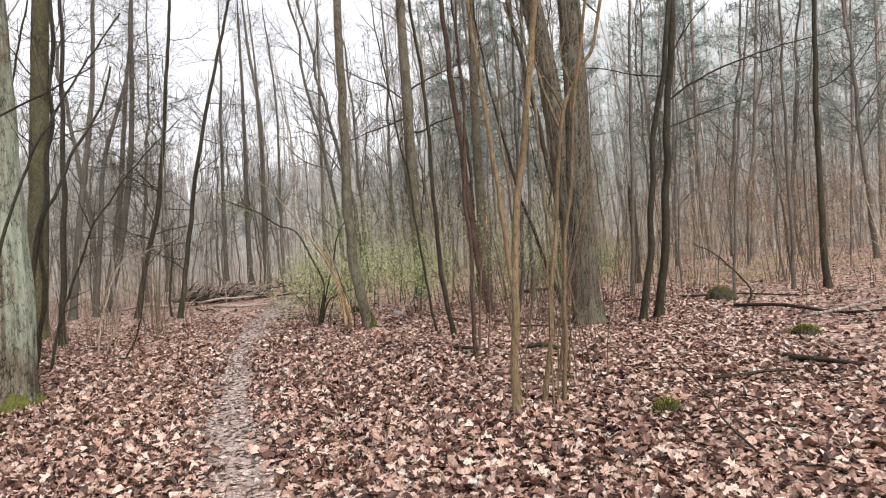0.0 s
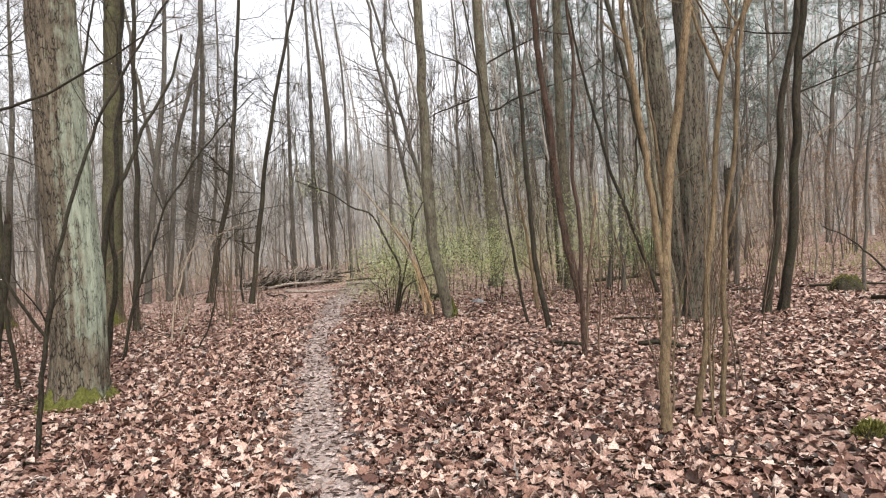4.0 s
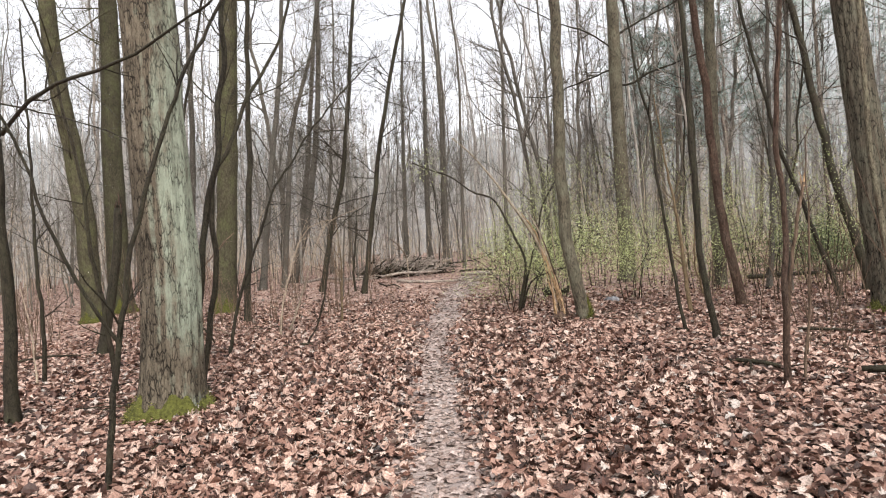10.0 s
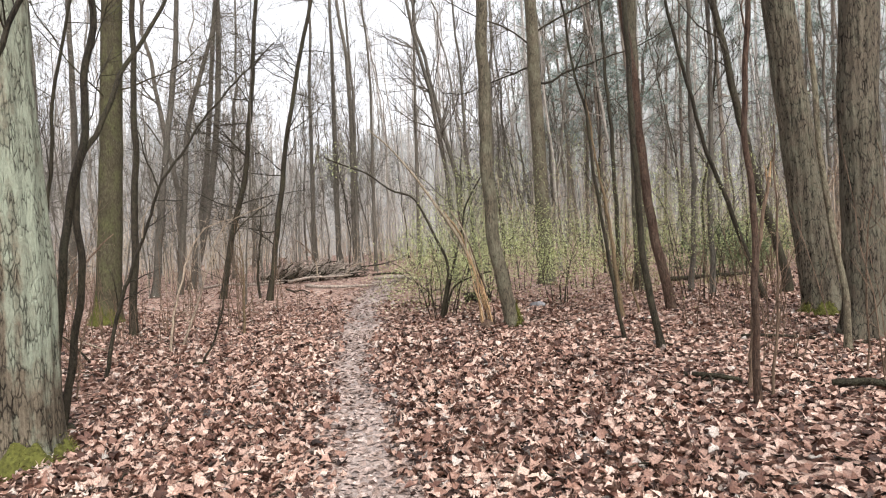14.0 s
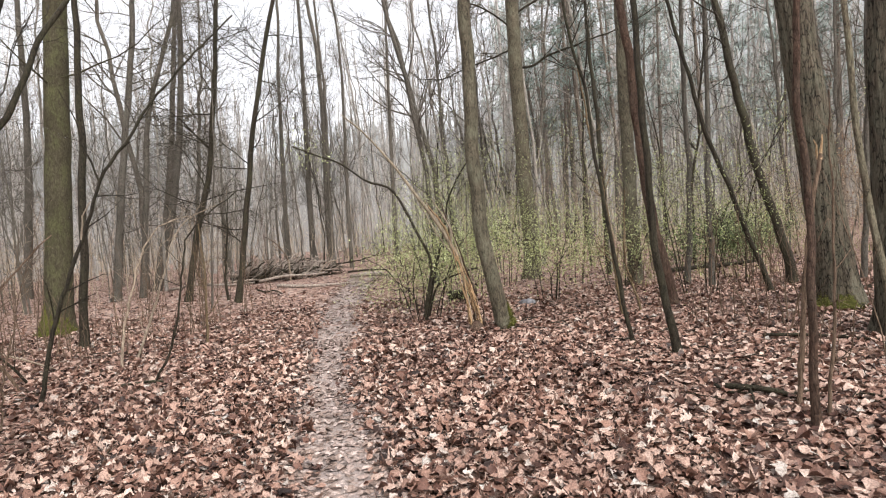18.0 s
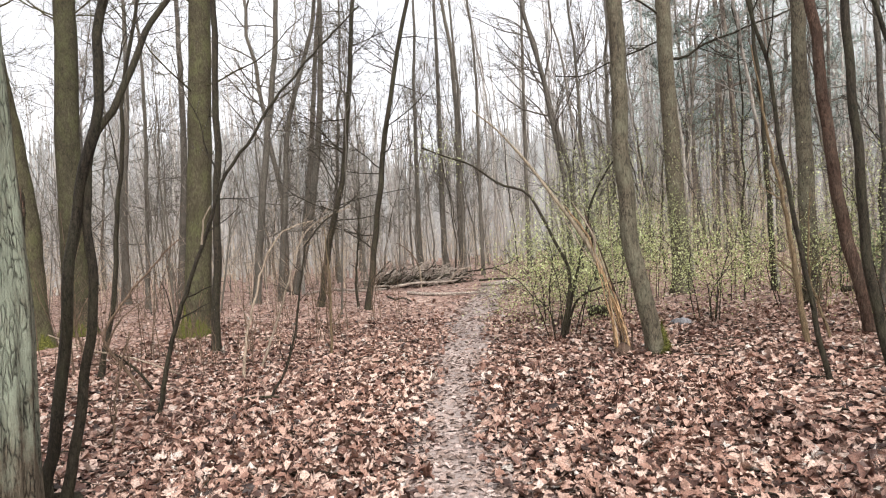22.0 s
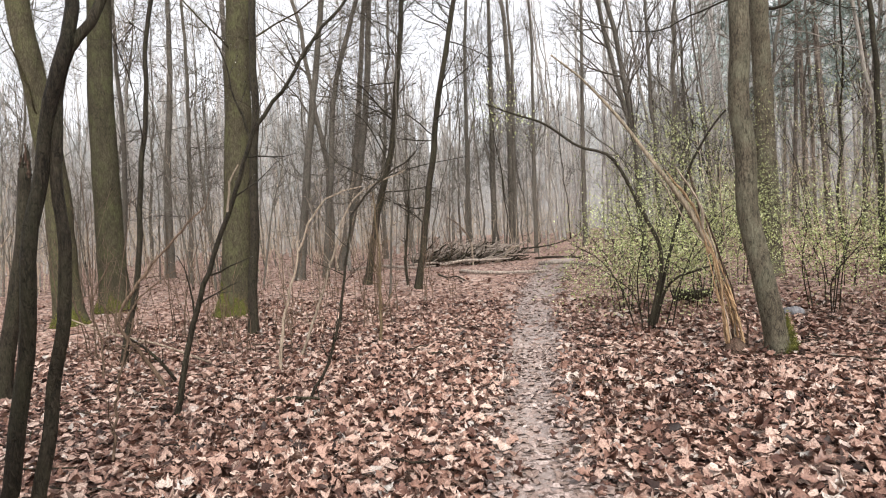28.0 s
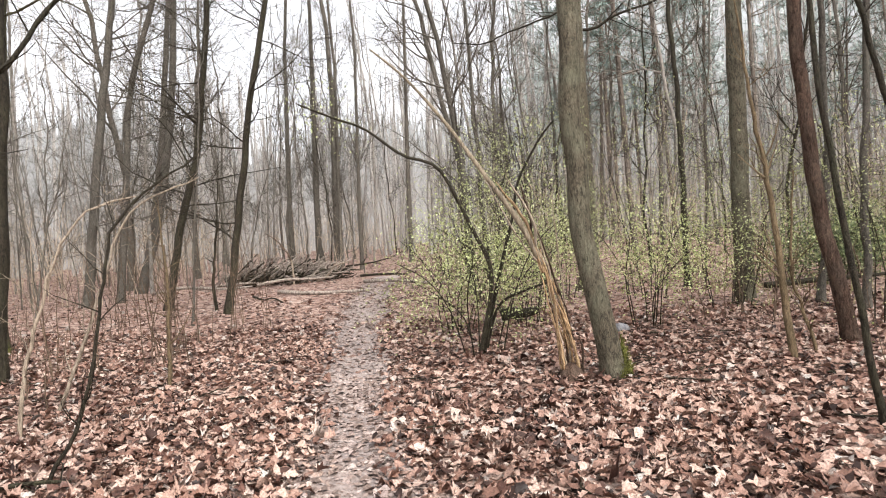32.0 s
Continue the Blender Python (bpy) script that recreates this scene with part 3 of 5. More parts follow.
twin = thing("twin_stem_tree", -5.47, 8.74, "two crossing black wet stems growing from one root", "tree")
S1 = full_spine([(-0.16, -0.17, 0.1), (-0.11, -0.12, 0.33), (-0.05, -0.055, 0.8), (-0.01, -0.02, 1.3), (0.0, 0.0, 1.6), (0.06, 0.07, 1.95), (0.12, 0.14, 2.4), (0.17, 0.2, 2.9), (0.2, 0.24, 3.2)], 9, 60)
S1[:, 0] += 0.028 * np.sin(S1[:, 2] * 5.5) * np.clip(S1[:, 2], 0, 1)
S1[:, 1] += 0.02 * np.sin(S1[:, 2] * 7.1 + 1) * np.clip(S1[:, 2], 0, 1)
part("stem", trunk_mesh(S1, np.linspace(0.041, 0.017, 60), 16, 0.3, 0.1, 0.03, 6), DARK, twin)
S2 = curve([(-0.1, -0.11, -0.08), (-0.07, -0.08, 0.12), (0.0, 0.0, 0.48), (0.05, 0.06, 0.85), (0.085, 0.095, 1.3), (0.085, 0.1, 1.65), (0.1, 0.12, 2.0), (0.14, 0.17, 2.46), (0.21, 0.25, 2.63), (0.28, 0.34, 2.88), (0.38, 0.46, 3.21), (0.62, 0.72, 3.8), (0.8, 0.95, 4.6)], 60)
S2[:, 0] += 0.024 * np.sin(S2[:, 2] * 4.7 + 1) + 0.008 * np.sin(S2[:, 2] * 13)
part("stem", trunk_mesh(S2, np.linspace(0.036, 0.015, 60), 14, 0.3, 0.1, 0.03, 6), DARK, twin)
P1, R1, (v, f) = crown(S1, np.linspace(0.046, 0.02, 60), 2.6, 9, 1.1, 5, 4)
for k in range(9):
    part("branch", make_mesh("branch", *(lambda a, q: (a, [q]))(*tubes(P1[k:k + 1], R1[k:k + 1] * 0.7, 5))), DARK, twin)
tagged(part("twig_spray", make_mesh("twig_spray", v, f), DARK, twin), kind="stuff")

lean = thing("leaning_sapling", -6.55, 10.75, "dark crooked sapling leaning towards the path", "sapling")
branch(lean, DARK, [(0, 0, -0.08), (0.09, 0.08, 0.46), (0.21, 0.2, 1.05), (0.43, 0.4, 1.8), (0.54, 0.5, 2.23), (0.62, 0.58, 2.46), (0.8, 0.75, 2.78), (1.0, 0.94, 3.2), (1.34, 1.26, 3.75), (1.8, 1.7, 4.4)], 0.026, 0.01, 44, 12, 0.5, "stem", S=10, wet=220)
branch(lean, PALE, [(0.4, 0.36, 1.7), (0.44, 0.38, 1.95), (0.5, 0.42, 2.1)], 0.012, 0.006, 6, name="broken_branch", label="pale split branch stub")
branch(lean, DARK, [(0.57, 0.53, 2.32), (0.45, 0.5, 2.7), (0.4, 0.48, 3.0), (0.28, 0.4, 3.35)], 0.012, 0.004, 10, 4, 0.35, wet=60)

sap = thing("leaning_sapling", -4.44, 6.05, "thin dark sapling bending over in front of the oak", "sapling")
branch(sap, DARK, [(0, 0, -0.08), (0.065, 0.055, 0.65), (0.13, 0.11, 1.19), (0.21, 0.175, 1.7), (0.4, 0.34, 2.46), (0.54, 0.46, 2.92), (0.73, 0.62, 3.37), (0.9, 0.77, 3.75), (1.2, 0.95, 4.3)], 0.023, 0.008, 40, 9, 0.5, "stem", S=10, wet=240)
branch(sap, DARK, [(0.1, 0.09, 0.95), (-0.02, 0.0, 1.22), (-0.2, -0.1, 1.7), (-0.34, -0.2, 2.3), (-0.62, -0.4, 3.0), (-0.9, -0.6, 3.5)], 0.014, 0.006, 22, 8, 0.45, wet=160)
sap = thing("thin_sapling", -6.62, 8.65, "thin dark crooked sapling", "sapling")
branch(sap, DARK, [(0, 0, -0.08), (-0.04, -0.03, 0.76), (-0.11, -0.09, 1.41), (-0.18, -0.15, 2.5), (-0.35, -0.29, 3.73), (-0.53, -0.44, 4.45)], 0.03, 0.01, 26, 8, 0.6, "stem", S=8, wet=120)
sap = thing("thin_sapling", -8.1, 9.1, "thin dark sapling with a pale broken twig", "sapling")
branch(sap, DARK, [(0, 0, -0.08), (0.02, 0.02, 0.8), (0.0, 0.0, 1.8), (0.02, 0.0, 3.0), (0.0, 0.0, 4.6)], 0.028, 0.01, 26, 8, 0.6, "stem", S=8)
branch(sap, PALE, [(0.0, -0.1, -0.02), (-0.02, -0.1, 0.5), (-0.08, -0.12, 0.95), (-0.12, -0.15, 1.25)], 0.014, 0.006, 10, name="broken_branch", label="pale peeled stick leaning on it")

mid = tree("straight tree with a swollen mossy foot beside the path", -1.65, 13.62, [(-0.07, 0.0, 0.45), (-0.21, 0.01, 1.35), (-0.25, 0.01, 2.4), (-0.22, 0.02, 3.6), (-0.16, 0.0, 6.4)], 0.215, 14, ASH, 2, 5.2, 9, 1.8, tip=0.5, flare=0.3)
moss(mid, 0.1, 0.44, -80, 40)

# a broken tree: a torn stump whose splintered stem leans over
SNAG = bark("weathered_stem", (0.11, 0.092, 0.07), (0.34, 0.285, 0.215), 50, depth=0.005)
snag = thing("broken_tree", -2.05, 13.65, "splintered broken tree with pale torn wood, leaning over", "dead tree")
P = curve([(-0.2, 0.01, 1.08), (-0.4, 0.02, 1.5), (-0.71, 0.04, 1.99), (-1.03, 0.06, 2.48), (-1.39, 0.08, 2.94), (-1.72, 0.11, 3.26)], 50)
part("leaning_stem", trunk_mesh(P, np.interp(np.linspace(0, 1, 50), [0, 0.3, 1], [0.036, 0.024, 0.009]), 12, 0.0, 0.15, 0.05, 4), SNAG, snag, "broken-over grey-tan upper stem")
def blade(ctrl, wide, thick, turn):
    """A torn strip of wood: a flat, ragged, tapering splinter through a few points."""
    n = 16
    P = curve(ctrl, n)
    P[1:-1] += rng.normal(0, 0.004, (n - 2, 3))
    s = np.linspace(0, 1, n)
    w = wide * np.interp(s, [0, 0.15, 0.7, 0.9, 1.0], [0.8, 1.0, 0.75, 0.4, 0.06]) * rng.uniform(0.75, 1.2, n)
    a = np.arange(6) * np.pi / 3 + turn
    flat = np.abs(np.cos(a - turn)) * (1 - thick) + thick
    v, q = tubes(P[None], w[None], 6, np.ones((n, 1)) * flat[None])
    return make_mesh("splinter", v, [q, np.arange(6)[::-1][None], (np.arange(6) + len(v) - 6)[None]], False)


for k in range(9):
    a = k * 0.72
    q = [(0.24 + 0.045 * math.cos(a), 0.25 + 0.045 * math.sin(a), 2.2), (0.243 + 0.042 * math.cos(a), 0.253 + 0.042 * math.sin(a), 2.33), (0.25 + 0.03 * math.cos(a), 0.26 + 0.03 * math.sin(a), rng.uniform(2.38, 2.58))]
    part("splinter", blade(q, rng.uniform(0.016, 0.026), 0.4, a), DARK if k % 3 else BROWN, stub)


post = thing("dead_stub", 6.0, 20.7, "dark snapped-off dead trunk among the far trees", "tree stub")
P = curve([(0, 0, -0.1), (0.0, 0.0, 0.3), (0.03, 0.0, 1.4), (0.02, 0.0, 2.85)], 26)
part("trunk", trunk_mesh(P, np.linspace(0.13, 0.1, 26), 16, 0.4, 0.12, 0.03, 8, cap=True), DARK, post)
for k in range(6):
    a = k * 1.05
    part("splinter", blade([(0.02 + 0.075 * math.cos(a), 0.075 * math.sin(a), 2.75), (0.02 + 0.07 * math.cos(a), 0.07 * math.sin(a), 2.9), (0.02 + 0.06 * math.cos(a), 0.06 * math.sin(a), rng.uniform(2.95, 3.15))], 0.03, 0.4, a), DARK, post)

legs = ([(-0.05, -0.02, -0.04), (-0.09, 0.0, 0.35), (-0.17, 0.0, 0.84), (-0.25, 0.01, 1.2)], [(0.07, 0.0, -0.04), (0.03, 0.0, 0.35), (-0.05, 0.01, 0.74), (-0.2, 0.02, 1.12)], [(0.0, 0.05, -0.04), (-0.02, 0.05, 0.4), (-0.1, 0.04, 0.8), (-0.24, 0.03, 1.3)])
for k in range(18):
    q = np.array(legs[k % 3]) + rng.normal(0, 0.014, (4, 3)) + np.array([rng.normal(0, 0.012), rng.normal(0, 0.02), 0])
    reach = (1.0, 0.8, 1.12, 0.62, 1.05, 0.45)[k % 6] * rng.uniform(0.85, 1.1)
    q = [tuple(q[0] + (p - q[0]) * (reach, 1, reach)) for p in q]
    part("splinter", blade(q, rng.uniform(0.014, 0.028), 0.35, rng.uniform(0, 3)), (WOOD, WOOD, WOOD, PALE, BROWN)[k % 5], snag)
for q, w, mat in (([(-0.25, -0.02, 1.25), (-0.27, -0.03, 1.5), (-0.46, -0.03, 1.86), (-0.5, -0.03, 1.95)], 0.024, PALE), ([(-0.24, 0.0, 1.1), (-0.38, -0.03, 1.3), (-0.47, -0.03, 1.45), (-0.73, -0.05, 2.0)], 0.014, PALE), ([(0.03, 0.03, 0.1), (-0.03, 0.03, 0.9), (-0.06, 0.04, 1.4), (-0.07, 0.05, 1.85)], 0.013, PALE),
                  ([(-0.2, 0.0, 1.0), (-0.32, 0.01, 1.45), (-0.5, 0.02, 1.75), (-0.6, 0.02, 1.9)], 0.03, WOOD), ([(-0.28, 0.03, 1.3), (-0.3, 0.04, 1.6), (-0.38, 0.05, 1.9)], 0.02, BROWN), ([(0.1, -0.02, 0.0), (0.12, -0.02, 0.2), (0.09, -0.02, 0.42)], 0.02, BROWN)):
    part("splinter", blade(q, w, 0.4, 0.5), mat, snag)
part("stump", trunk_mesh(curve([(0.0, 0, -0.06), (0, 0, 0.05), (-0.01, 0, 0.13)], 8), np.array([0.13, 0.13, 0.12, 0.11, 0.1, 0.09, 0.07, 0.04]), 18, 0.25, 0.1, 0.1, 6, cap=True), BROWN, snag, "red-brown rotten stump")

tall = tree("tall grey-brown tree behind the yellow-green shrubs", -0.81, 21.6, [(0.02, 0.0, 1.2), (0.0, 0.0, 3.1), (0.0, 0.0, 5.4), (0.02, 0.0, 7.6)], 0.43, 17, ASH, 1, 4.5, 12, 2.4, tip=0.5)
for pts, r in (([(0.05, 0, 6.02), (-0.57, 0, 5.82), (-1.42, 0.1, 5.6), (-1.95, 0.1, 5.42), (-2.6, 0.1, 5.5)], 0.026), ([(0.05, 0, 5.5), (0.43, 0, 5.5), (0.86, 0, 5.74), (1.44, 0, 5.88), (1.91, 0, 6.02), (3.0, 0.1, 6.36), (4.0, 0.1, 6.9)], 0.034),
               ([(0.05, 0, 6.8), (0.29, 0, 7.0), (0.96, 0, 7.3), (1.83, 0, 7.66), (2.9, 0, 8.3)], 0.034), ([(0.0, 0, 6.5), (-0.7, -0.3, 7.0), (-1.5, -0.6, 7.3), (-2.5, -0.8, 7.9)], 0.026)):
    branch(tall, DARK, pts, r, 0.01, 20, 9, 1.1, fine=0.005)
dark = tree("slim dark crooked bare tree", 0.08, 11.15, [(-0.1, 0.01, 0.78), (-0.17, 0.02, 1.65), (-0.16, 0.02, 2.7), (-0.18, 0.03, 3.7), (-0.24, 0.03, 4.9)], 0.085, 10, DARK, 1, 5.0, 7, 1.4)
tree("thin dark crooked sapling", -0.22, 11.88, [(-0.11, 0.03, 0.8), (-0.2, 0.06, 1.67), (-0.24, 0.08, 2.15), (-0.31, 0.1, 2.9), (-0.46, 0.1, 3.85)], 0.05, 7, DARK, 0, 2.6, 6, 0.9, 4, 3, name="sapling", flare=0.2)
tree("red-brown slender tree leaning slightly", 0.95, 14.62, [(-0.19, 0.06, 1.3), (-0.3, 0.1, 2.4), (-0.34, 0.11, 3.6), (-0.44, 0.12, 4.7)], 0.17, 13, BROWN, 1, 5.0, 8, 1.6, flare=0.2)
tree("grey-brown tree with ringed bark", 1.08, 18.0, [(0.04, 0.0, 2.5), (0.07, -0.01, 4.5), (0.1, -0.02, 5.6)], 0.29, 16, ASH, 1, 5.5, 10, 2.0, flare=0.25)
bare = tree("thin brown sapling among pale shoots", 0.32, 8.74, [(0.02, 0.0, 0.85), (0.04, 0.0, 1.5), (0.03, 0.0, 2.3), (0.1, 0.0, 3.3), (0.1, 0.0, 4.3)], 0.058, 7, BROWN, 1, 2.4, 7, 1.0, 5, 4, name="sapling", flare=0.3)
cut = thing("broken_sapling", 0.38, 9.15, "short broken sapling with a pale torn top", "sapling")
branch(cut, SHOOT, [(0, 0, -0.06), (0.06, -0.02, 0.6), (0.16, -0.05, 1.4), (0.24, -0.07, 1.8)], 0.019, 0.014, 16, name="stem", S=9)
branch(cut, WOOD, [(0.235, -0.07, 1.76), (0.25, -0.07, 1.86), (0.255, -0.08, 1.93)], 0.014, 0.003, 5, name="splinter")
branch(cut, WOOD, [(0.23, -0.06, 1.76), (0.215, -0.06, 1.84), (0.205, -0.06, 1.9)], 0.012, 0.003, 5, name="splinter")
sap = thing("thin_sapling", 0.5, 8.97, "thin dark bare upright sapling", "sapling")
branch(sap, SHOOT, [(0, 0, -0.06), (0.06, -0.03, 0.6), (0.1, -0.04, 1.3), (0.1, -0.1, 2.2)], 0.014, 0.004, 16, 6, 0.4, "stem")

pole = tree("tan smooth-barked sapling pole", 0.53, 5.77, [(0.04, 0.0, 0.75), (0.09, -0.015, 1.45), (0.23, -0.03, 2.25), (0.32, -0.05, 2.9), (0.45, -0.05, 3.7)], 0.075, 8, TAN, 1, 2.6, 6, 1.3, 4, 4, name="sapling", flare=0.25)
branch(pole, TAN, [(0.066, 0.0, 1.0), (0.045, 0.0, 1.3), (0.02, 0.0, 1.64), (-0.035, 0.0, 2.34), (-0.09, 0.0, 3.04), (-0.2, 0.02, 4.2)], 0.027, 0.012, 24, 6, 0.6, "stem", S=9)
branch(pole, TAN, [(0.06, 0.01, 0.95), (0.1, 0.03, 1.2), (0.11, 0.05, 1.7), (0.06, 0.08, 2.5), (0.1, 0.1, 3.3)], 0.013, 0.006, 18, 6, 0.5, "stem", S=7)
pole = tree("tan smooth-barked forked sapling pole", 0.82, 6.07, [(0.1, -0.01, 0.6), (0.23, -0.03, 1.63), (0.35, -0.05, 2.62), (0.56, -0.08, 3.05), (0.76, -0.1, 3.5)], 0.05, 6, TAN, 1, 2.4, 6, 1.2, 4, 4, name="sapling", flare=0.25)
branch(pole, TAN, [(0.33, -0.05, 2.5), (0.2, 0.0, 2.95), (0.15, 0.02, 3.4), (0.18, 0.0, 4.0)], 0.014, 0.005, 12, 6, 0.5)
pole = tree("slim tan smooth-barked sapling", 1.0, 6.06, [(0.1, -0.03, 1.2), (0.18, -0.06, 1.95), (0.28, -0.1, 2.65), (0.35, -0.12, 3.0)], 0.042, 6, TAN, 1, 2.0, 6, 1.0, 4, 4, name="sapling", flare=0.25)
for dx, dy, tx, tz in ((-0.1, 0.15, 0.35, 1.6), (0.12, -0.1, 0.15, 2.4), (-0.15, -0.05, -0.2, 1.9), (0.2, 0.2, 0.5, 2.1)):
    sap = thing("thin_shoot", 0.75 + dx, 5.95 + dy, "thin tan woody shoot beside the sapling poles", "shoot", "shoots by the poles")
    branch(sap, TAN, [(0, 0, -0.05), (tx * 0.2, 0.02, tz * 0.4), (tx * 0.6, 0.03, tz * 0.75), (tx, 0.0, tz)], 0.009, 0.003, 12, 5, 0.35, "stem")
tree("slender brown leaning bare tree", 1.85, 10.62, [(-0.01, 0.0, 0.55), (-0.14, 0.04, 2.17), (-0.2, 0.05, 4.0), (-0.26, 0.07, 4.8)], 0.07, 9, ASH, 1, 3.2, 7, 1.4, name="tree")
tree("thin leaning tree among the shrubs", 3.4, 16.2, [(-0.05, 0.02, 0.55), (-0.3, 0.12, 1.6), (-0.6, 0.24, 3.3), (-0.85, 0.34, 5.1), (-1.0, 0.4, 6)], 0.17, 12, DARK, 0, 4, 8, 1.6)
tree("thin dark bare leaning tree", 2.62, 15.16, [(-0.3, 0.12, 1.14), (-0.67, 0.26, 2.41), (-0.98, 0.38, 3.91)], 0.09, 9, DARK, 0, 3, 7, 1.3)
tree("thin upright bare grey tree", 1.97, 17.48, [(0.16, -0.04, 1.85), (0.19, -0.05, 3.99), (0.27, -0.07, 6.13)], 0.115, 12, GREY, 0, 4, 8, 1.5)

fork = tree("black crooked tree of a close pair", 3.32, 11.3, [(0.22, -0.06, 1.34), (0.3, -0.09, 2.2), (0.39, -0.11, 3.06), (0.67, -0.2, 4.46), (0.79, -0.23, 5.4)], 0.12, 11, DARK, 1, 5.5, 6, 1.5)
fork = tree("black straight tree of a close pair", 3.65, 11.5, [(0.2, -0.07, 1.3), (0.24, -0.08, 1.7), (0.4, -0.13, 3.55), (0.63, -0.2, 5.47)], 0.15, 12, DARK, 1, 5.5, 7, 1.6)
branch(fork, DARK, [(0.42, -0.13, 3.75), (0.8, -0.3, 4.0), (1.3, -0.5, 4.2), (2.0, -0.8, 4.35), (3.0, -1.2, 4.5)], 0.02, 0.006, 16, 8, 0.7, wet=90)
branch(fork, DARK, [(0.5, -0.15, 4.5), (0.8, -0.25, 4.95), (1.2, -0.4, 5.4)], 0.016, 0.006, 12, 6, 0.6)
branch(fork, DARK, [(0.4, -0.13, 3.3), (0.9, -0.35, 3.45), (1.6, -0.6, 3.6)], 0.014, 0.004, 12, 6, 0.5)
branch(fork, PALE, [(0.3, -0.1, 2.3), (0.5, -0.2, 2.55), (0.75, -0.3, 2.75), (1.4, -0.5, 2.95)], 0.014, 0.004, 12, 4, 0.4, label="pale broken branch")
branch(fork, DARK, [(0.45, -0.1, 4.2), (0.0, 0.1, 4.3), (-0.6, 0.2, 4.5), (-1.4, 0.4, 4.6)], 0.014, 0.004, 12, 6, 0.5)
tree("thin grey bare upright sapling", 5.93, 13.66, [(0.22, -0.1, 2.67), (0.47, -0.21, 4.61)], 0.065, 8, GREY, 0, 2.5, 6, 1.2, 4, 4, name="sapling")
tree("thin upright bare grey tree", 7.9, 15.03, [(0.04, -0.02, 1.42), (0.11, -0.06, 4.64)], 0.09, 10, GREY, 0, 3, 7, 1.4)
tree("slim dark bare upright tree", 8.33, 14.45, [(0.0, 0.0, 1.37), (0.06, -0.04, 3.84), (0.18, -0.1, 6.31)], 0.15, 12, DARK, 0, 4, 8, 1.6)
tree("thin grey bare upright tree", 4.51, 16.06, [(0.17, -0.05, 2.26), (0.33, -0.09, 5.14)], 0.105, 11, GREY, 0, 3, 8, 1.5)
tree("thin grey bare upright tree", 2.18, 16.64, [(0.05, -0.01, 1.92), (0.18, -0.02, 4.06)], 0.11, 11, GREY, 0, 3, 8, 1.5)
tree("thin dark bare upright tree", 1.06, 21.06, [(0.01, 0.0, 2.03), (0.01, 0.0, 3.66)], 0.13, 12, DARK, 0, 4, 8, 1.5)

# the row of slim trees on the far side of the clearing
tree("slim leaning bare grey tree", -13.4, 23.6, [(0.39, 0.24, 3.69), (0.83, 0.52, 7.1), (1.01, 0.64, 8.9), (1.2, 0.7, 12)], 0.267, 16, GREY, 0, 2.0, 30, 2.70, 9, 5, up=0.04, angle=(50, 100), fine=0.0065)
tree("slim leaning bare grey tree", -9.9, 21.1, [(0.32, 0.16, 1.74), (0.78, 0.38, 3.75), (1.15, 0.56, 7.0), (1.5, 0.72, 10.7)], 0.185, 15, DARK, 0, 1.6, 32, 2.03, 9, 5, up=0.04, angle=(50, 100), fine=0.0065)
tree("slim dark leaning tree with twigs from low down", -8.18, 20.2, [(0.36, 0.15, 2.26), (0.62, 0.26, 4.0), (1.1, 0.46, 6.4), (1.95, 0.8, 10)], 0.163, 14, DARK, 0, 1.2, 30, 1.89, 9, 5, up=0.04, angle=(50, 100), fine=0.0065)
tree("bare grey leaning tree in the wood", -14.8, 28.6, [(0.67, 0.38, 2.85), (1.2, 0.7, 6.5), (1.5, 0.85, 10.5)], 0.344, 17, GREY, 0, 2.0, 30, 2.70, 9, 5, up=0.04, angle=(50, 100), fine=0.0065)
tree("bare grey forked tree in the wood", -13.0, 24.4, [(0.3, 0.16, 3.0), (0.6, 0.31, 5.9), (1.45, 0.79, 9.2), (1.7, 0.9, 12)], 0.215, 16, GREY, 0, 2.0, 30, 2.56, 9, 5, up=0.04, angle=(50, 100), fine=0.0065)
tree("bare grey leaning tree in the wood", -15.85, 30.7, [(0.75, 0.41, 4.71), (1.37, 0.75, 10.8)], 0.318, 17, GREY, 0, 2.0, 30, 2.56, 9, 5, up=0.04, angle=(50, 100), fine=0.0065)
tree("bare grey upright tree in the wood", -18.1, 24.3, [(0.12, 0.11, 3.25), (0.22, 0.2, 6.0), (0.25, 0.22, 8.6)], 0.172, 14, GREY, 0, 2.0, 27, 2.43, 9, 5, up=0.04, angle=(50, 100), fine=0.0065)
tree("bare grey upright tree in the wood", -18.4, 21.7, [(0.21, 0.22, 4.05), (0.19, 0.2, 7.35)], 0.172, 14, GREY, 0, 2.0, 27, 2.43, 9, 5, up=0.04, angle=(50, 100), fine=0.0065)
tree("tall bare grey tree in the wood", -19.3, 27.6, [(0.37, 0.29, 5.77), (0.47, 0.36, 12)], 0.327, 18, GREY, 0, 2.8, 18, 2.6, 8, 6)
tree("broad forked tree with spreading bare boughs", -20.5, 26.0, [(0.1, 0.1, 4), (0.3, 0.2, 6.2)], 0.310, 14, GREY, 0, 4.5, 14, 4.0, 8, 6, angle=(40, 80))
tree("tall bare grey tree in the wood", -21.8, 19.8, [(0.1, 0.1, 4.0), (0.1, 0.1, 9.0)], 0.32, 16, GREY, 0, 3.0, 20, 2.6, 8, 5)
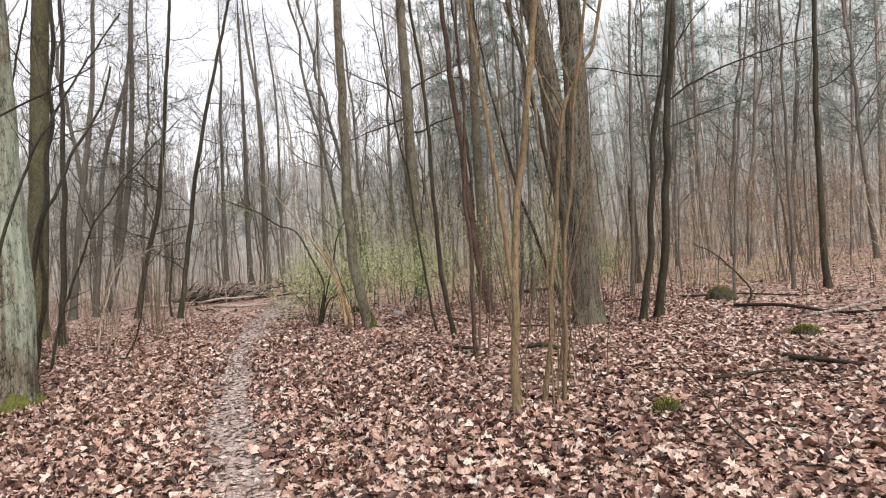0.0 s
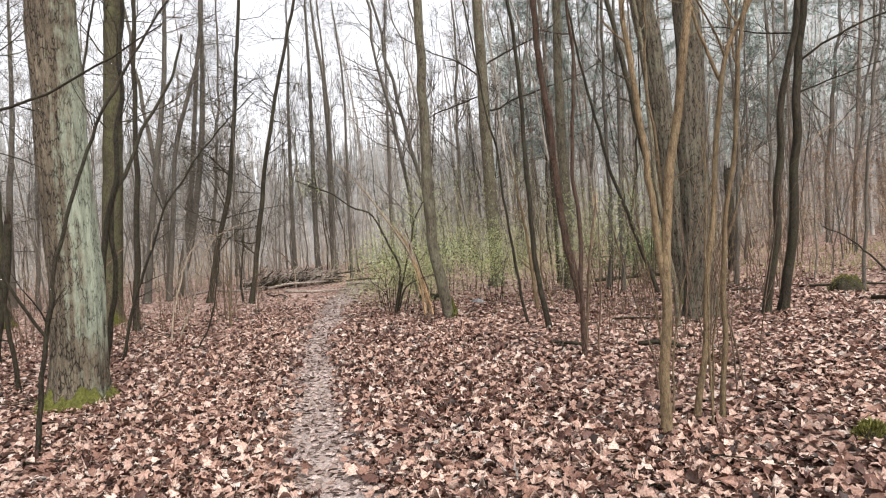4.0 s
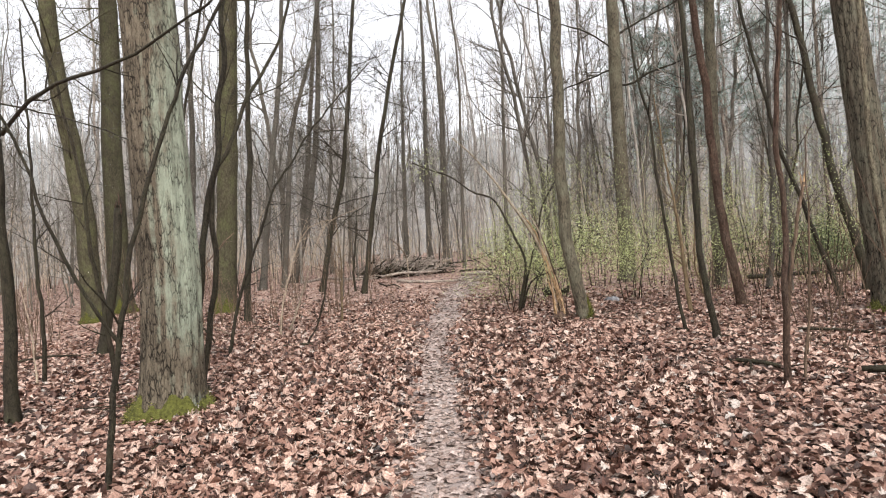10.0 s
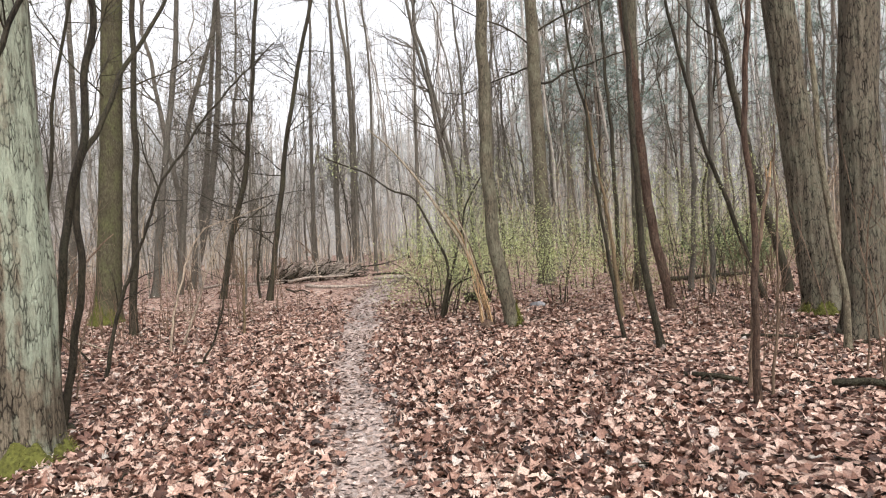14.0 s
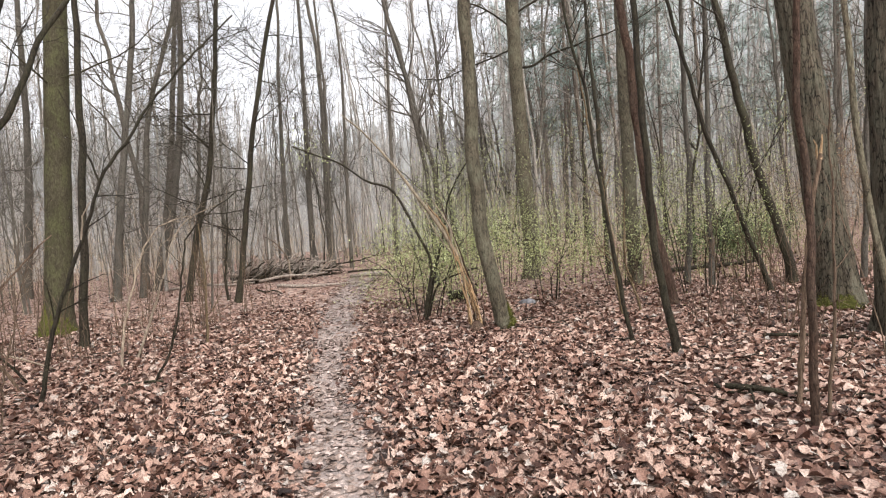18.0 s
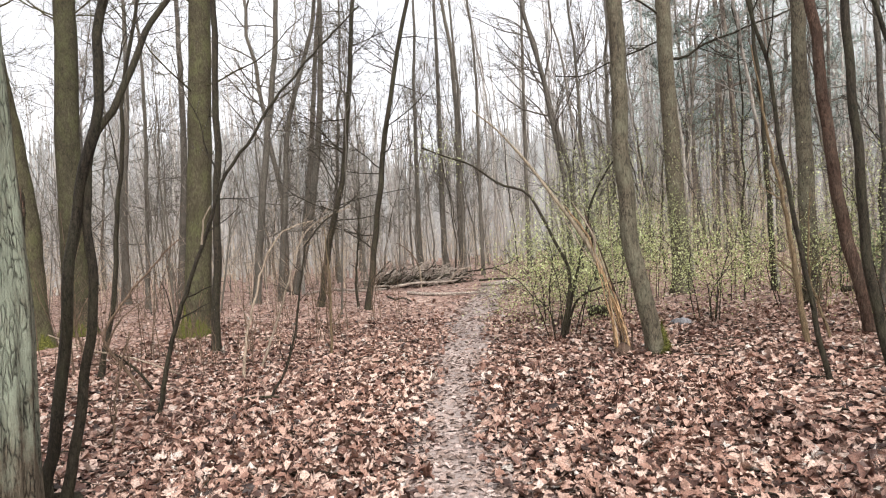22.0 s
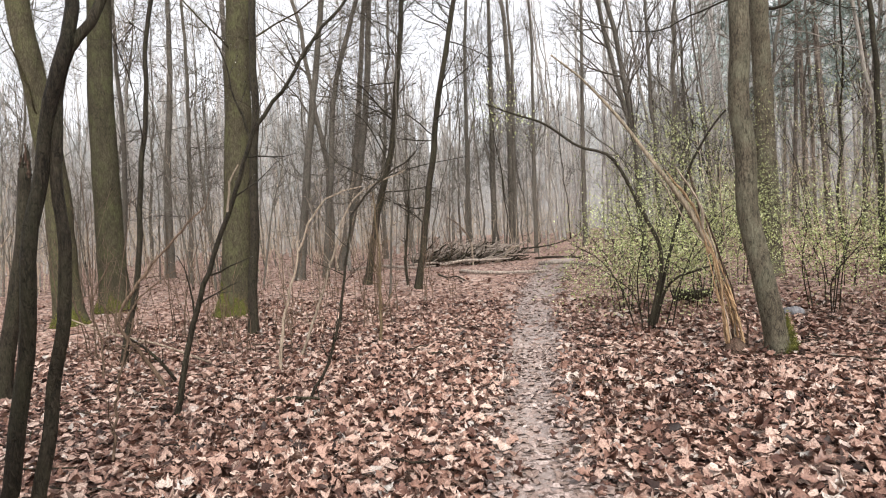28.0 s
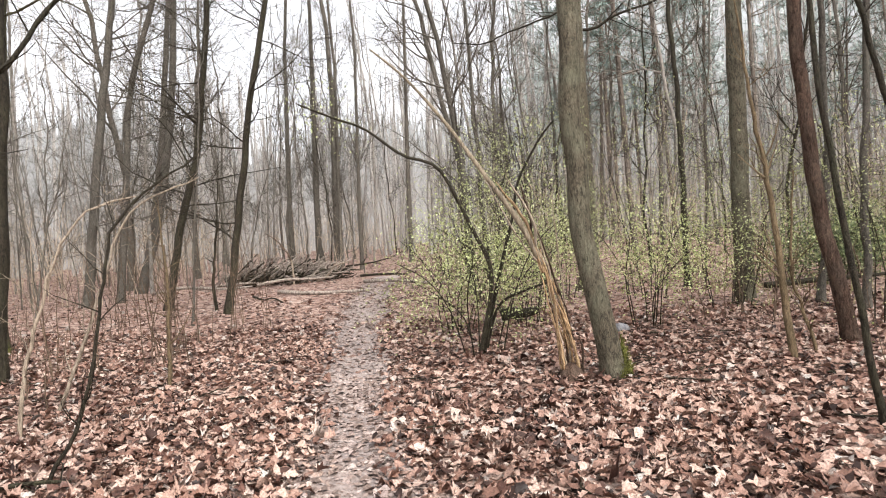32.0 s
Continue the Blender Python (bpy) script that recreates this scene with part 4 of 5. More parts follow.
tree("slim dark crooked bare tree", -9.0, 12.6, [(0.2, 0.15, 1.3), (0.33, 0.2, 2.5), (0.5, 0.3, 4.2), (0.75, 0.45, 5.6), (1.0, 0.6, 7)], 0.077, 9, DARK, 0, 2.6, 9, 1.3)
tree("thin dark bare upright sapling", -8.2, 18.7, [(0.19, 0.09, 2.31), (0.33, 0.16, 3.8)], 0.047, 7, GREY, 0, 1.8, 7, 1.0, 4, 4, name="sapling")
for k, (x, y, d, h) in enumerate(((-12.4, 42.0, 0.42, 20), (-12.0, 44.5, 0.5, 21), (-13.4, 40.5, 0.34, 19), (-10.2, 38.0, 0.26, 18), (-8.8, 36.0, 0.22, 17), (-7.0, 39.0, 0.28, 18))):
    tree("tall straight distant tree behind the brush pile", x, y, [(0.1, 0.0, 4.0), (0.3, 0.0, 9.0)], d * 0.85, h, GREY, 0, 3.4, 24, 2.4, 8, 6, up=0.3, angle=(25, 50), group="trees behind the brush pile")

# ---- low shoots and bent saplings ----
for label, x, y, mat, r, pts in (
    ("pale bent shoot arching over dead leaves", -6.58, 12.33, PALE, 0.02, [(0.04, 0.03, 0.4), (0.155, 0.12, 0.98), (0.27, 0.2, 1.42), (0.38, 0.3, 1.69), (0.52, 0.4, 1.86), (0.8, 0.6, 1.95)]),
    ("pale arching shoot with side twigs", -6.9, 13.2, PALE, 0.02, [(0.135, 0.095, 0.32), (0.39, 0.28, 1.15), (0.55, 0.4, 1.7), (0.75, 0.55, 1.98), (1.2, 0.8, 2.2)]),
    ("dark crooked sapling over dead leaves", -5.6, 11.25, DARK, 0.015, [(0.09, 0.06, 0.15), (0.2, 0.145, 0.4), (0.31, 0.22, 0.88), (0.35, 0.26, 1.25), (0.45, 0.35, 1.7), (0.9, 0.6, 2.1)]),
    ("brown upright shoot over dead leaves", -6.19, 14.0, TAN, 0.022, [(0.03, 0.01, 0.51), (0.05, 0.03, 1.08), (0.0, 0.05, 1.9)]),
    ("brown upright shoot over dead leaves", -6.37, 14.4, SHOOT, 0.018, [(0.02, 0.01, 0.75), (0.0, 0.05, 1.5)]),
    ("small brown twiggy leafless shoot", -6.24, 9.82, SHOOT, 0.011, [(0.04, 0.04, 0.43), (0.13, 0.15, 0.97)]),
    ("small brown twiggy leafless shoot", -8.36, 11.71, SHOOT, 0.012, [(0.01, 0.01, 0.46), (-0.04, -0.05, 0.82), (0.1, 0.1, 1.3)]),
    ("tan upright smooth woody shoot", 0.05, 13.84, TAN, 0.04, [(-0.06, 0.02, 0.75), (-0.14, 0.03, 1.66), (-0.26, 0.02, 2.5), (-0.38, 0.0, 3.6)]),
    ("tan upright smooth woody shoot", 0.35, 14.02, TAN, 0.02, [(-0.11, 0.05, 0.49), (-0.18, 0.08, 0.83), (-0.1, 0.1, 1.8)]),
    ("dark thin upright woody stem", -8.62, 20.66, DARK, 0.04, [(-0.03, -0.01, 0.65), (0.1, 0.0, 1.6), (0.2, 0.1, 3.0)]),
):
    sap = thing("bent_shoot", x, y, label, "sapling")
    branch(sap, mat, [(0, 0, -0.06)] + pts, r, 0.007, 24, 9, 0.5, "stem", S=7)


forked = thing("bent_shoot", -7.42, 11.64, "crooked grey-brown branch rising from dead leaves", "sapling")
branch(forked, SHOOT, [(0, 0, -0.05), (-0.13, -0.13, 0.33), (-0.28, -0.29, 0.69), (-0.19, -0.19, 1.01), (0.09, 0.09, 1.48), (0.33, 0.33, 1.82)], 0.022, 0.008, 22, 9, 0.45, "stem", S=7, wet=80)
branch(forked, SHOOT, [(-0.26, -0.27, 0.66), (-0.1, -0.2, 0.95), (0.2, 0.0, 1.2)], 0.012, 0.005, 10, 4, 0.35)


def stone(label, x, y, size, sunk, mat, turn):
    """A flat, rounded stone, part buried."""
    P = np.stack([np.linspace(-1, 1, 9), 0.06 * rng.normal(size=9), 0.05 * rng.normal(size=9)], axis=1)
    R = np.sqrt(np.clip(1 - np.linspace(-1, 1, 9) ** 2, 0.003, 1)) * rng.uniform(0.62, 0.82, 9)
    v, q = tubes(P[None], R[None], 12, np.ones((9, 1)) * (0.45 + 0.55 * np.abs(np.cos(np.arange(12) * np.pi / 6 + 0.2)))[None])
    ob = part("stone", make_mesh("stone", v * size, [q]), mat)
    ob.matrix_world = pose(x, y, float(ground_z(x, y)) + size * 0.35 - sunk, 0, 0, turn)
    return tagged(ob, label, "stone")


BLUE_STONE = bark("pale_stone", (0.12, 0.12, 0.13), (0.27, 0.27, 0.29), 12)
WET_STONE = bark("wet_dark_stone", (0.03, 0.028, 0.028), (0.13, 0.12, 0.12), 20, rough=0.5)
stone("flat pale bluish-grey stone among dead leaves", -1.22, 16.0, 0.17, 0.03, BLUE_STONE, 10)
stone("dark wet stone half buried at the path's edge", -2.81, 6.86, 0.06, 0.0, WET_STONE, 30)
stone("dark wet stone half buried at the path's edge", -2.77, 7.1, 0.045, 0.0, WET_STONE, 80)
stone("grey wet stone among dead leaves", -3.28, 6.69, 0.06, 0.0, WET_STONE, 140)


def shoots(n, spread_x, spread_y, tall):
    """A clump of thin upright shoots from one root, as one mesh."""
    base = np.stack([rng.normal(0, spread_x, n), rng.normal(0, spread_y, n), np.full(n, -0.05)], axis=1)
    h = rng.uniform(0.5, 1.0, n) * tall
    lean_x, lean_y = rng.normal(0, 0.14, n), rng.normal(0, 0.14, n)
    s = np.linspace(0, 1, 6)
    P = base[:, None] + np.stack([np.outer(lean_x * h, s**1.4), np.outer(lean_y * h, s**1.4), np.outer(h, s)], axis=-1) + rng.normal(0, 0.012, (n, 6, 3))
    R = rng.uniform(0.005, 0.011, n)[:, None] * np.linspace(1, 0.4, 6)[None]
    P2, R2 = grow(P, R, 4, 0.3, 1.0, tall * 0.28, (20, 55), 4, 0.06, 0.12, 0.6, 0.003)
    return joined([tubes(P, R, 4), tubes(P2, R2, 3)])


CLUMPS = [make_mesh("shoots", *shoots(9, 0.25, 0.25, t)) for t in (1.1, 1.5, 1.9, 2.3, 2.8)]
where = [(-7.6, 13.2), (-8.3, 13.6), (-7.9, 14.9), (-9.4, 14.2), (-10.0, 13.0), (-9.2, 15.6), (-10.9, 14.4), (-11.8, 15.2), (-6.9, 15.2), (-7.3, 16.6), (-8.9, 17.3), (-11.5, 12.4), (-12.6, 13.2), (-10.4, 11.0), (-11.9, 18.4), (-13.4, 19.2), (-14.8, 14.8), (-7.0, 18.2), (-9.7, 19.0), (-15.5, 18.0),
         (1.1, 10.4), (1.6, 12.2), (0.9, 12.9), (1.7, 9.4), (3.1, 12.4), (0.4, 16.4), (2.6, 15.6), (4.2, 13.6), (5.1, 15.2), (3.6, 17.8), (6.4, 16.6), (7.3, 13.2), (8.6, 17.0), (1.3, 7.0), (5.0, 18.5), (9.5, 14.5)]
for k, (x, y) in enumerate(where):
    ob = new("shoot_clump", CLUMPS[k % 5])
    if not CLUMPS[k % 5].materials:
        CLUMPS[k % 5].materials.append(SHOOT)
    s = rng.uniform(0.8, 1.15)
    ob.matrix_world = pose(x, y, float(ground_z(x, y)), 0, 0, rng.uniform(0, 360)) @ Matrix.Diagonal((s, s, s, 1))
    tagged(ob, "clump of thin brown leafless shoots", "undergrowth", "clumps of brown shoots")

# ---- shrubs coming into leaf ----


def leaflets(points, size, jitter):
    """Small folded leaves at the given points: vertices and triangles."""
    N = len(points)
    u = unit(rng.normal(size=(N, 3)))
    w = unit(np.cross(u, rng.normal(size=(N, 3))))
    n = np.cross(u, w)
    s = size * rng.uniform(0.6, 1.25, (N, 1))
    c = points + rng.normal(0, jitter, (N, 3))
    V = np.stack([c - u * s * 0.5, c + w * s * 0.32 + n * s * 0.1, c + u * s * 0.55, c - w * s * 0.32 + n * s * 0.1], axis=1).reshape(-1, 3)
    b = np.arange(N)[:, None] * 4
    return V, np.concatenate([b + [[0, 1, 2]], b + [[0, 2, 3]]])


def shrub(label, x, y, stems, tall, spread_r, leaves, mat=DARK, arms=(), thick=0.009, leaf=None, size=0.031, told="sparse small yellow-green spring leaves", name="leafing_shrub"):
    root = thing(name, x, y, label, "shrub")
    all_p, all_r = [], []
    for k in range(stems):
        a = k * 2.4 + rng.uniform(-0.4, 0.4)
        reach = spread_r * rng.uniform(0.35, 1.0)
        h = tall * rng.uniform(0.6, 1.0)
        foot = rng.uniform(0.04, 0.3)
        c = [(foot * math.cos(a), foot * math.sin(a), -0.05), ((foot + reach * 0.16) * math.cos(a), (foot + reach * 0.16) * math.sin(a), h * 0.45), (reach * 0.62 * math.cos(a + 0.3), reach * 0.62 * math.sin(a + 0.3), h * 0.8), (reach * math.cos(a + 0.3), reach * math.sin(a + 0.3), h)]
        P, R = curve(c, 14), np.linspace(thick, 0.004, 14)
        part("stem", make_mesh("stem", *(lambda p, q: (p, [q]))(*tubes(P[None], R[None], 5))), mat, root)
        all_p.append(P), all_r.append(R)
    for c, r in arms:
        P, R = curve(c, 14), np.linspace(r, 0.011, 14)
        big_p = curve(c, 30)
        part("stem", make_mesh("stem", *(lambda p, q: (p, [q]))(*tubes(big_p[None], np.linspace(r, 0.011, 30)[None], 8))), DARK, root, "thick black crooked stem")
        all_p.append(P), all_r.append(R * 0.4)
    P1, R1 = np.stack(all_p), np.stack(all_r)
    P2, R2 = grow(P1, R1, 10, 0.25, 1.0, tall * 0.52, (50, 100), 5, 0.02, 0.16, 0.5, 0.0028)
    P3, R3 = grow(P2, R2, 4, 0.1, 1.0, tall * 0.17, (30, 80), 4, 0.0, 0.2, 0.6, 0.0022)
    tagged(part("twig_spray", make_mesh("twig_spray", *joined([tubes(P2, R2, 3), tubes(P3, R3, 3)])), mat, root), kind="stuff")
    spots = np.concatenate([P3.reshape(-1, 3), P2[:, 2:].reshape(-1, 3)])
    spots = spots[rng.integers(0, len(spots), int(leaves * 2.7))]
    v, t = leaflets(spots, size, 0.16)
    tagged(part("foliage", make_mesh("foliage", v, [t], False), leaf or SPRING, root, told), kind="stuff")
    return root


shrub("shrub with black stems and fresh yellow-green leaves", -2.95, 14.95, 7, 1.6, 1.3, 1500, arms=(
    ([(0, 0, -0.05), (0.19, 0.01, 0.88), (0.0, 0.0, 1.44), (-0.29, -0.02, 2.09), (-0.48, -0.03, 2.24), (-0.75, -0.04, 2.34), (-1.15, -0.07, 2.66), (-1.5, -0.09, 2.81), (-1.9, -0.1, 3.0)], 0.03),
    ([(0.03, 0.03, -0.05), (0.25, 0.03, 0.79), (0.47, 0.03, 1.54), (0.56, 0.03, 1.94), (0.82, 0.04, 2.39), (1.0, 0.05, 2.6)], 0.026),
    ([(0.05, 0.1, -0.05), (0.25, 0.12, 0.52), (0.6, 0.12, 0.7), (0.95, 0.14, 0.78)], 0.022)))
shrub("yellow-green leafing shrub beside the path", -3.35, 16.6, 8, 1.6, 1.15, 1500)
shrub("yellow-green leafing shrub behind the broken tree", -2.4, 17.0, 7, 1.7, 1.5, 1600)
shrub("yellow-green leafing shrub under the trees", -0.75, 16.2, 7, 1.7, 1.5, 1800)
shrub("yellow-green leafing shrub under the trees", 0.7, 17.6, 6, 1.6, 1.4, 1100)
shrub("tall airy leafing shrub between the trees", 1.7, 15.6, 6, 2.4, 1.6, 900)
shrub("tall airy leafing shrub between the trees", -2.9, 19.2, 7, 2.8, 1.4, 1300)
shrub("tall airy leafing shrub between the trees", 2.2, 20.6, 7, 2.8, 1.9, 1200)
shrub("yellow-green leafing shrub under the trees", -1.6, 20.2, 7, 2.3, 1.8, 1500)
shrub("tall thin understorey bush with sparse leaves", -2.2, 18.6, 6, 3.6, 1.7, 1000)
shrub("tall thin understorey bush with sparse leaves", -0.1, 19.2, 6, 3.9, 1.8, 1000)
shrub("tall thin understorey bush with sparse leaves", 2.9, 17.3, 6, 3.6, 1.8, 900)
BRAMBLE = foliage("bramble_leaves", [(0.0, (0.05, 0.075, 0.03)), (0.5, (0.13, 0.17, 0.07)), (1.0, (0.28, 0.32, 0.16))], 0.4)
RUSSET = foliage("russet_dead_leaves", [(0.0, (0.13, 0.07, 0.035)), (0.5, (0.25, 0.145, 0.08)), (1.0, (0.36, 0.23, 0.14))], 0.6)
for x, y, tall, n in ((3.5, 20.4, 1.3, 1500), (4.4, 20.9, 1.1, 1100), (2.5, 19.9, 1.0, 700)):
    shrub("low bramble thicket with green leaves under the trees", x, y, 9, tall, 1.0, n, leaf=BRAMBLE, size=0.05, told="green bramble leaves", name="bramble_bush")
for x, y, tall, n in ((9.6, 18.6, 3.4, 800), (11.2, 20.4, 3.8, 900), (8.0, 21.5, 3.6, 700), (12.6, 18.2, 3.2, 700), (10.4, 23.6, 4.2, 900)):
    shrub("young beech keeping its russet dead leaves", x, y, 6, tall, 1.7, n, mat=SHOOT, leaf=RUSSET, size=0.05, told="russet dried leaves still on the twigs", name="young_beech")
shrub("low green leafing shrub under trees", 4.6, 21.5, 8, 1.6, 1.5, 1300)
shrub("low green leafing shrub under trees", 6.3, 24.0, 8, 1.5, 1.6, 900)

# ---- the brush pile and fallen wood ----


def stick_mesh(length, r, bend, side=0):
    P = curve([(0, 0, 0), (length * 0.35, bend * rng.normal(), bend * rng.normal()), (length * 0.7, bend * rng.normal(), bend * rng.normal()), (length, bend * rng.normal(), bend * rng.normal())], 9)
    R = np.linspace(r, r * 0.55, 9)
    v, q = tubes(P[None], R[None], 6)
    ends = [np.arange(6)[::-1][None], (np.arange(6) + len(v) - 6)[None]]
    pieces = [q] + ends
    if side:
        P2, R2 = grow(P[None], R[None], side, 0.3, 0.95, length * 0.3, (25, 50), 4, 0.03, 0.1, 0.5, 0.004)
        v2, q2 = tubes(P2, R2, 4)
        pieces.append(q2 + len(v))
        v = np.concatenate([v, v2])
    return make_mesh("stick", v, pieces)


pile = thing("brush_pile", -9.15, 28.5, "long dense heap of cut grey-brown branches beside the path", "brush pile")
STICKS = [stick_mesh(l, r, 0.07, s) for l, r, s in ((1.5, 0.026, 2), (1.7, 0.032, 0), (1.3, 0.02, 3), (1.9, 0.036, 2), (1.2, 0.022, 0), (1.6, 0.026, 4), (1.4, 0.042, 0), (1.8, 0.022, 3))]
# dark bark on inner sticks paints the heap's shaded gaps; every seventh is dark too
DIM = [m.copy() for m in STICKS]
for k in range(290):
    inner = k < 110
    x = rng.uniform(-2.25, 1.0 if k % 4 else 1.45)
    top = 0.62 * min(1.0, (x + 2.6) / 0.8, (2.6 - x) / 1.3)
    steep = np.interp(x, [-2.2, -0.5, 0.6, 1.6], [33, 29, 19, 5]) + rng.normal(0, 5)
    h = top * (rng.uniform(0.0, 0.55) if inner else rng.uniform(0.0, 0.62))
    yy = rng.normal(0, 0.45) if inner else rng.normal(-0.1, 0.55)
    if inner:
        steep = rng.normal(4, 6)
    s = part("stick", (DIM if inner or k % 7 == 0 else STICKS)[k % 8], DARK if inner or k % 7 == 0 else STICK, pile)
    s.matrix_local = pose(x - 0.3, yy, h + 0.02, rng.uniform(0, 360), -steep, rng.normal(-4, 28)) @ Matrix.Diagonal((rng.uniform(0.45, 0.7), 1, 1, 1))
branch(pile, DARK, [(1.5, -0.3, 0.45), (2.2, -0.4, 0.5), (2.9, -0.5, 0.62), (3.5, -0.5, 0.85)], 0.035, 0.012, 14, 6, 0.4, "stick")
branch(pile, PALE, [(0.7, -1.0, 0.05), (1.05, -1.0, 0.2), (1.3, -0.95, 0.5), (1.75, -0.9, 0.62)], 0.04, 0.02, 14, name="stick", label="pale bent peeled stick")
arch = thing("bent_shoot", -9.04, 27.1, "thin arching shoot in front of the brush pile", "sapling")
branch(arch, PALE, [(0, 0, -0.05), (0.0, 0, 0.53), (-0.04, 0, 0.75)], 0.035, 0.028, 10, name="stem")
branch(arch, SHOOT, [(-0.04, 0, 0.74), (-0.18, 0, 1.05), (-0.45, 0, 1.38), (-0.8, 0, 1.62)], 0.028, 0.014, 12, 4, 0.4, "stem")


def log(label, ax, ay, bx, by, r, mat=STICK, lift=0.0, name="fallen_branch", sides=2, bend=0.028):
    az, bz = float(ground_z(ax, ay)), float(ground_z(bx, by))
    L = math.dist((ax, ay), (bx, by))
    ob = part(name, stick_mesh(L, r, bend * L**0.5, sides), mat)
    ob.matrix_world = Matrix.Translation((ax, ay, az + r * 0.9 + 0.045)) @ Vector((bx - ax, by - ay, bz - az + lift)).to_track_quat("X", "Z").to_matrix().to_4x4()
    return tagged(ob, label, "fallen branch")


log("long fallen branch lying on dead leaves", -9.75, 25.95, -7.45, 25.85, 0.06, STICK, 0.08)
log("fallen branch lying across the clearing", -8.2, 23.25, -5.8, 22.95, 0.06, STICK, 0.06)
log("dark fallen branch lying by the shrubs", -7.0, 27.4, -5.3, 26.0, 0.045, DARK, 0.08)
log("long fallen branch near the brush pile", -13.2, 26.4, -9.9, 25.8, 0.06, STICK, 0.06)
log("pale fallen branch at the foot of the brush pile", -12.0, 27.6, -9.2, 27.35, 0.05, STICK, 0.06)
log("short dark fallen branch on leaves", -8.55, 22.5, -7.5, 21.6, 0.028, DARK)
log("fallen branch lying by the shrubs", -6.4, 25.0, -4.0, 24.2, 0.06)
log("dark fallen branch on dead leaves", 3.55, 7.1, 4.05, 6.5, 0.035, DARK)
log("dark thin fallen branch on leaves", 2.5, 6.36, 3.3, 6.38, 0.022, DARK)
log("thin dark fallen branch on leaves", 5.2, 12.0, 6.5, 9.6, 0.035, DARK)
log("dark fallen branch behind the thin sapling", 0.05, 9.65, 0.86, 9.12, 0.026, DARK, sides=4, bend=0.06)
log("dark rotten fallen branch on dead leaves", 0.98, 9.0, 1.9, 8.62, 0.036, DARK, sides=2, bend=0.05)
log("pale leaning broken branch", 5.3, 9.95, 6.9, 9.1, 0.03, STICK, 0.6)
log("dark rotten log end among the shrubs", -2.7, 17.3, -2.15, 17.25, 0.11, DARK, sides=0, name="rotten_log")
log("dark fallen log under the far trees", 1.9, 19.3, 4.2, 19.9, 0.06, DARK)
log("dark fallen log on dead leaves", 5.2, 14.6, 8.2, 13.2, 0.026, DARK)
log("dark fallen log on dead leaves", 3.0, 14.4, 5.6, 15.3, 0.026, DARK)
log("short dark twig on leaves", 0.0, 9.75, 0.12, 9.2, 0.014, DARK)
log("pale stick propped over the leaves", -7.6, 12.5, -8.9, 11.5, 0.014, PALE, 0.75, sides=3)
log("dark branch propped over the leaves", -7.42, 11.74, -7.9, 11.3, 0.02, DARK, 0.75, sides=5)
log("dark twig on the ground", -5.85, 11.1, -5.4, 11.25, 0.018, DARK, sides=4)
log("dark fallen twig on leaves", -9.9, 10.4, -8.9, 10.9, 0.02, DARK, sides=3)
log("thin dark twig bent over the leaves", 1.9, 4.2, 1.7, 5.2, 0.009, DARK, 0.5, sides=2)
log("thin dark fallen branch on leaves", 1.1, 11.6, 2.2, 10.9, 0.02, DARK)
bent = thing("bent_branch", 5.3, 11.9, "dark fallen branch bent upwards from the leaves", "fallen branch")
branch(bent, DARK, [(0, 0, -0.05), (0.14, -0.06, 0.38), (-0.3, 0.13, 0.97), (-0.68, 0.3, 1.26)], 0.022, 0.008, 16, 5, 0.4, "stem")


def mossy_mound(x, y, r, h):
    """A rotten stump sunk to a low mound, grown over with moss."""
    n, K = 26, 8
    a = np.arange(n) * 2 * np.pi / n
    s = np.linspace(0, 1, K)[:, None]
    lump = 1 + 0.22 * np.sin(2 * a + 1)[None] + 0.14 * np.sin(5 * a)[None] + rng.normal(0, 0.05, (K, n))
    rad = r * lump * np.cos(s * np.pi / 2) ** 0.7 + 0.004
    z = -0.04 + (h + 0.04) * np.sin(s * np.pi / 2) * (0.85 + 0.3 * np.sin(3 * a + 2)[None] * (1 - s))
    V = np.stack([np.cos(a)[None] * rad, np.sin(a)[None] * rad, z * np.ones((1, n))], axis=-1).reshape(-1, 3)
    i = np.arange(K * n).reshape(K, n)
    j = np.roll(i, -1, axis=1)
    Q = np.stack([i[:-1], j[:-1], j[1:], i[1:]], axis=-1).reshape(-1, 4)
    st = thing("mossy_stump", x, y, "low rotten stump covered with olive moss", "tree stump")
    part("stump", make_mesh("stump", V, [Q]), DARK, st)
    N = 2200
    pick = rng.integers(0, len(V), N)
    keep = V[pick, 2] > h * rng.uniform(-0.2, 0.6, N)
    base = V[pick][keep] + rng.normal(0, 0.012, (keep.sum(), 3))
    out = unit(base * [1, 1, 1.5] + rng.normal(0, 0.3 * r, base.shape))
    side = unit(np.cross(out, rng.normal(size=base.shape))) * 0.007
    tri = np.stack([base - side, base + side, base + out * rng.uniform(0.014, 0.034, (len(base), 1))], axis=1).reshape(-1, 3)
    tagged(part("moss", make_mesh("moss", tri, [np.arange(len(tri)).reshape(-1, 3)], False), MOSS, st, "olive moss tufts"), kind="stuff")


for x, y, r, h in ((1.73, 5.45, 0.085, 0.12), (4.71, 8.8, 0.19, 0.14), (5.6, 13.6, 0.26, 0.34)):
    mossy_mound(x, y, r, h)

# ---- the wood beyond: bare trees by the hundred ----


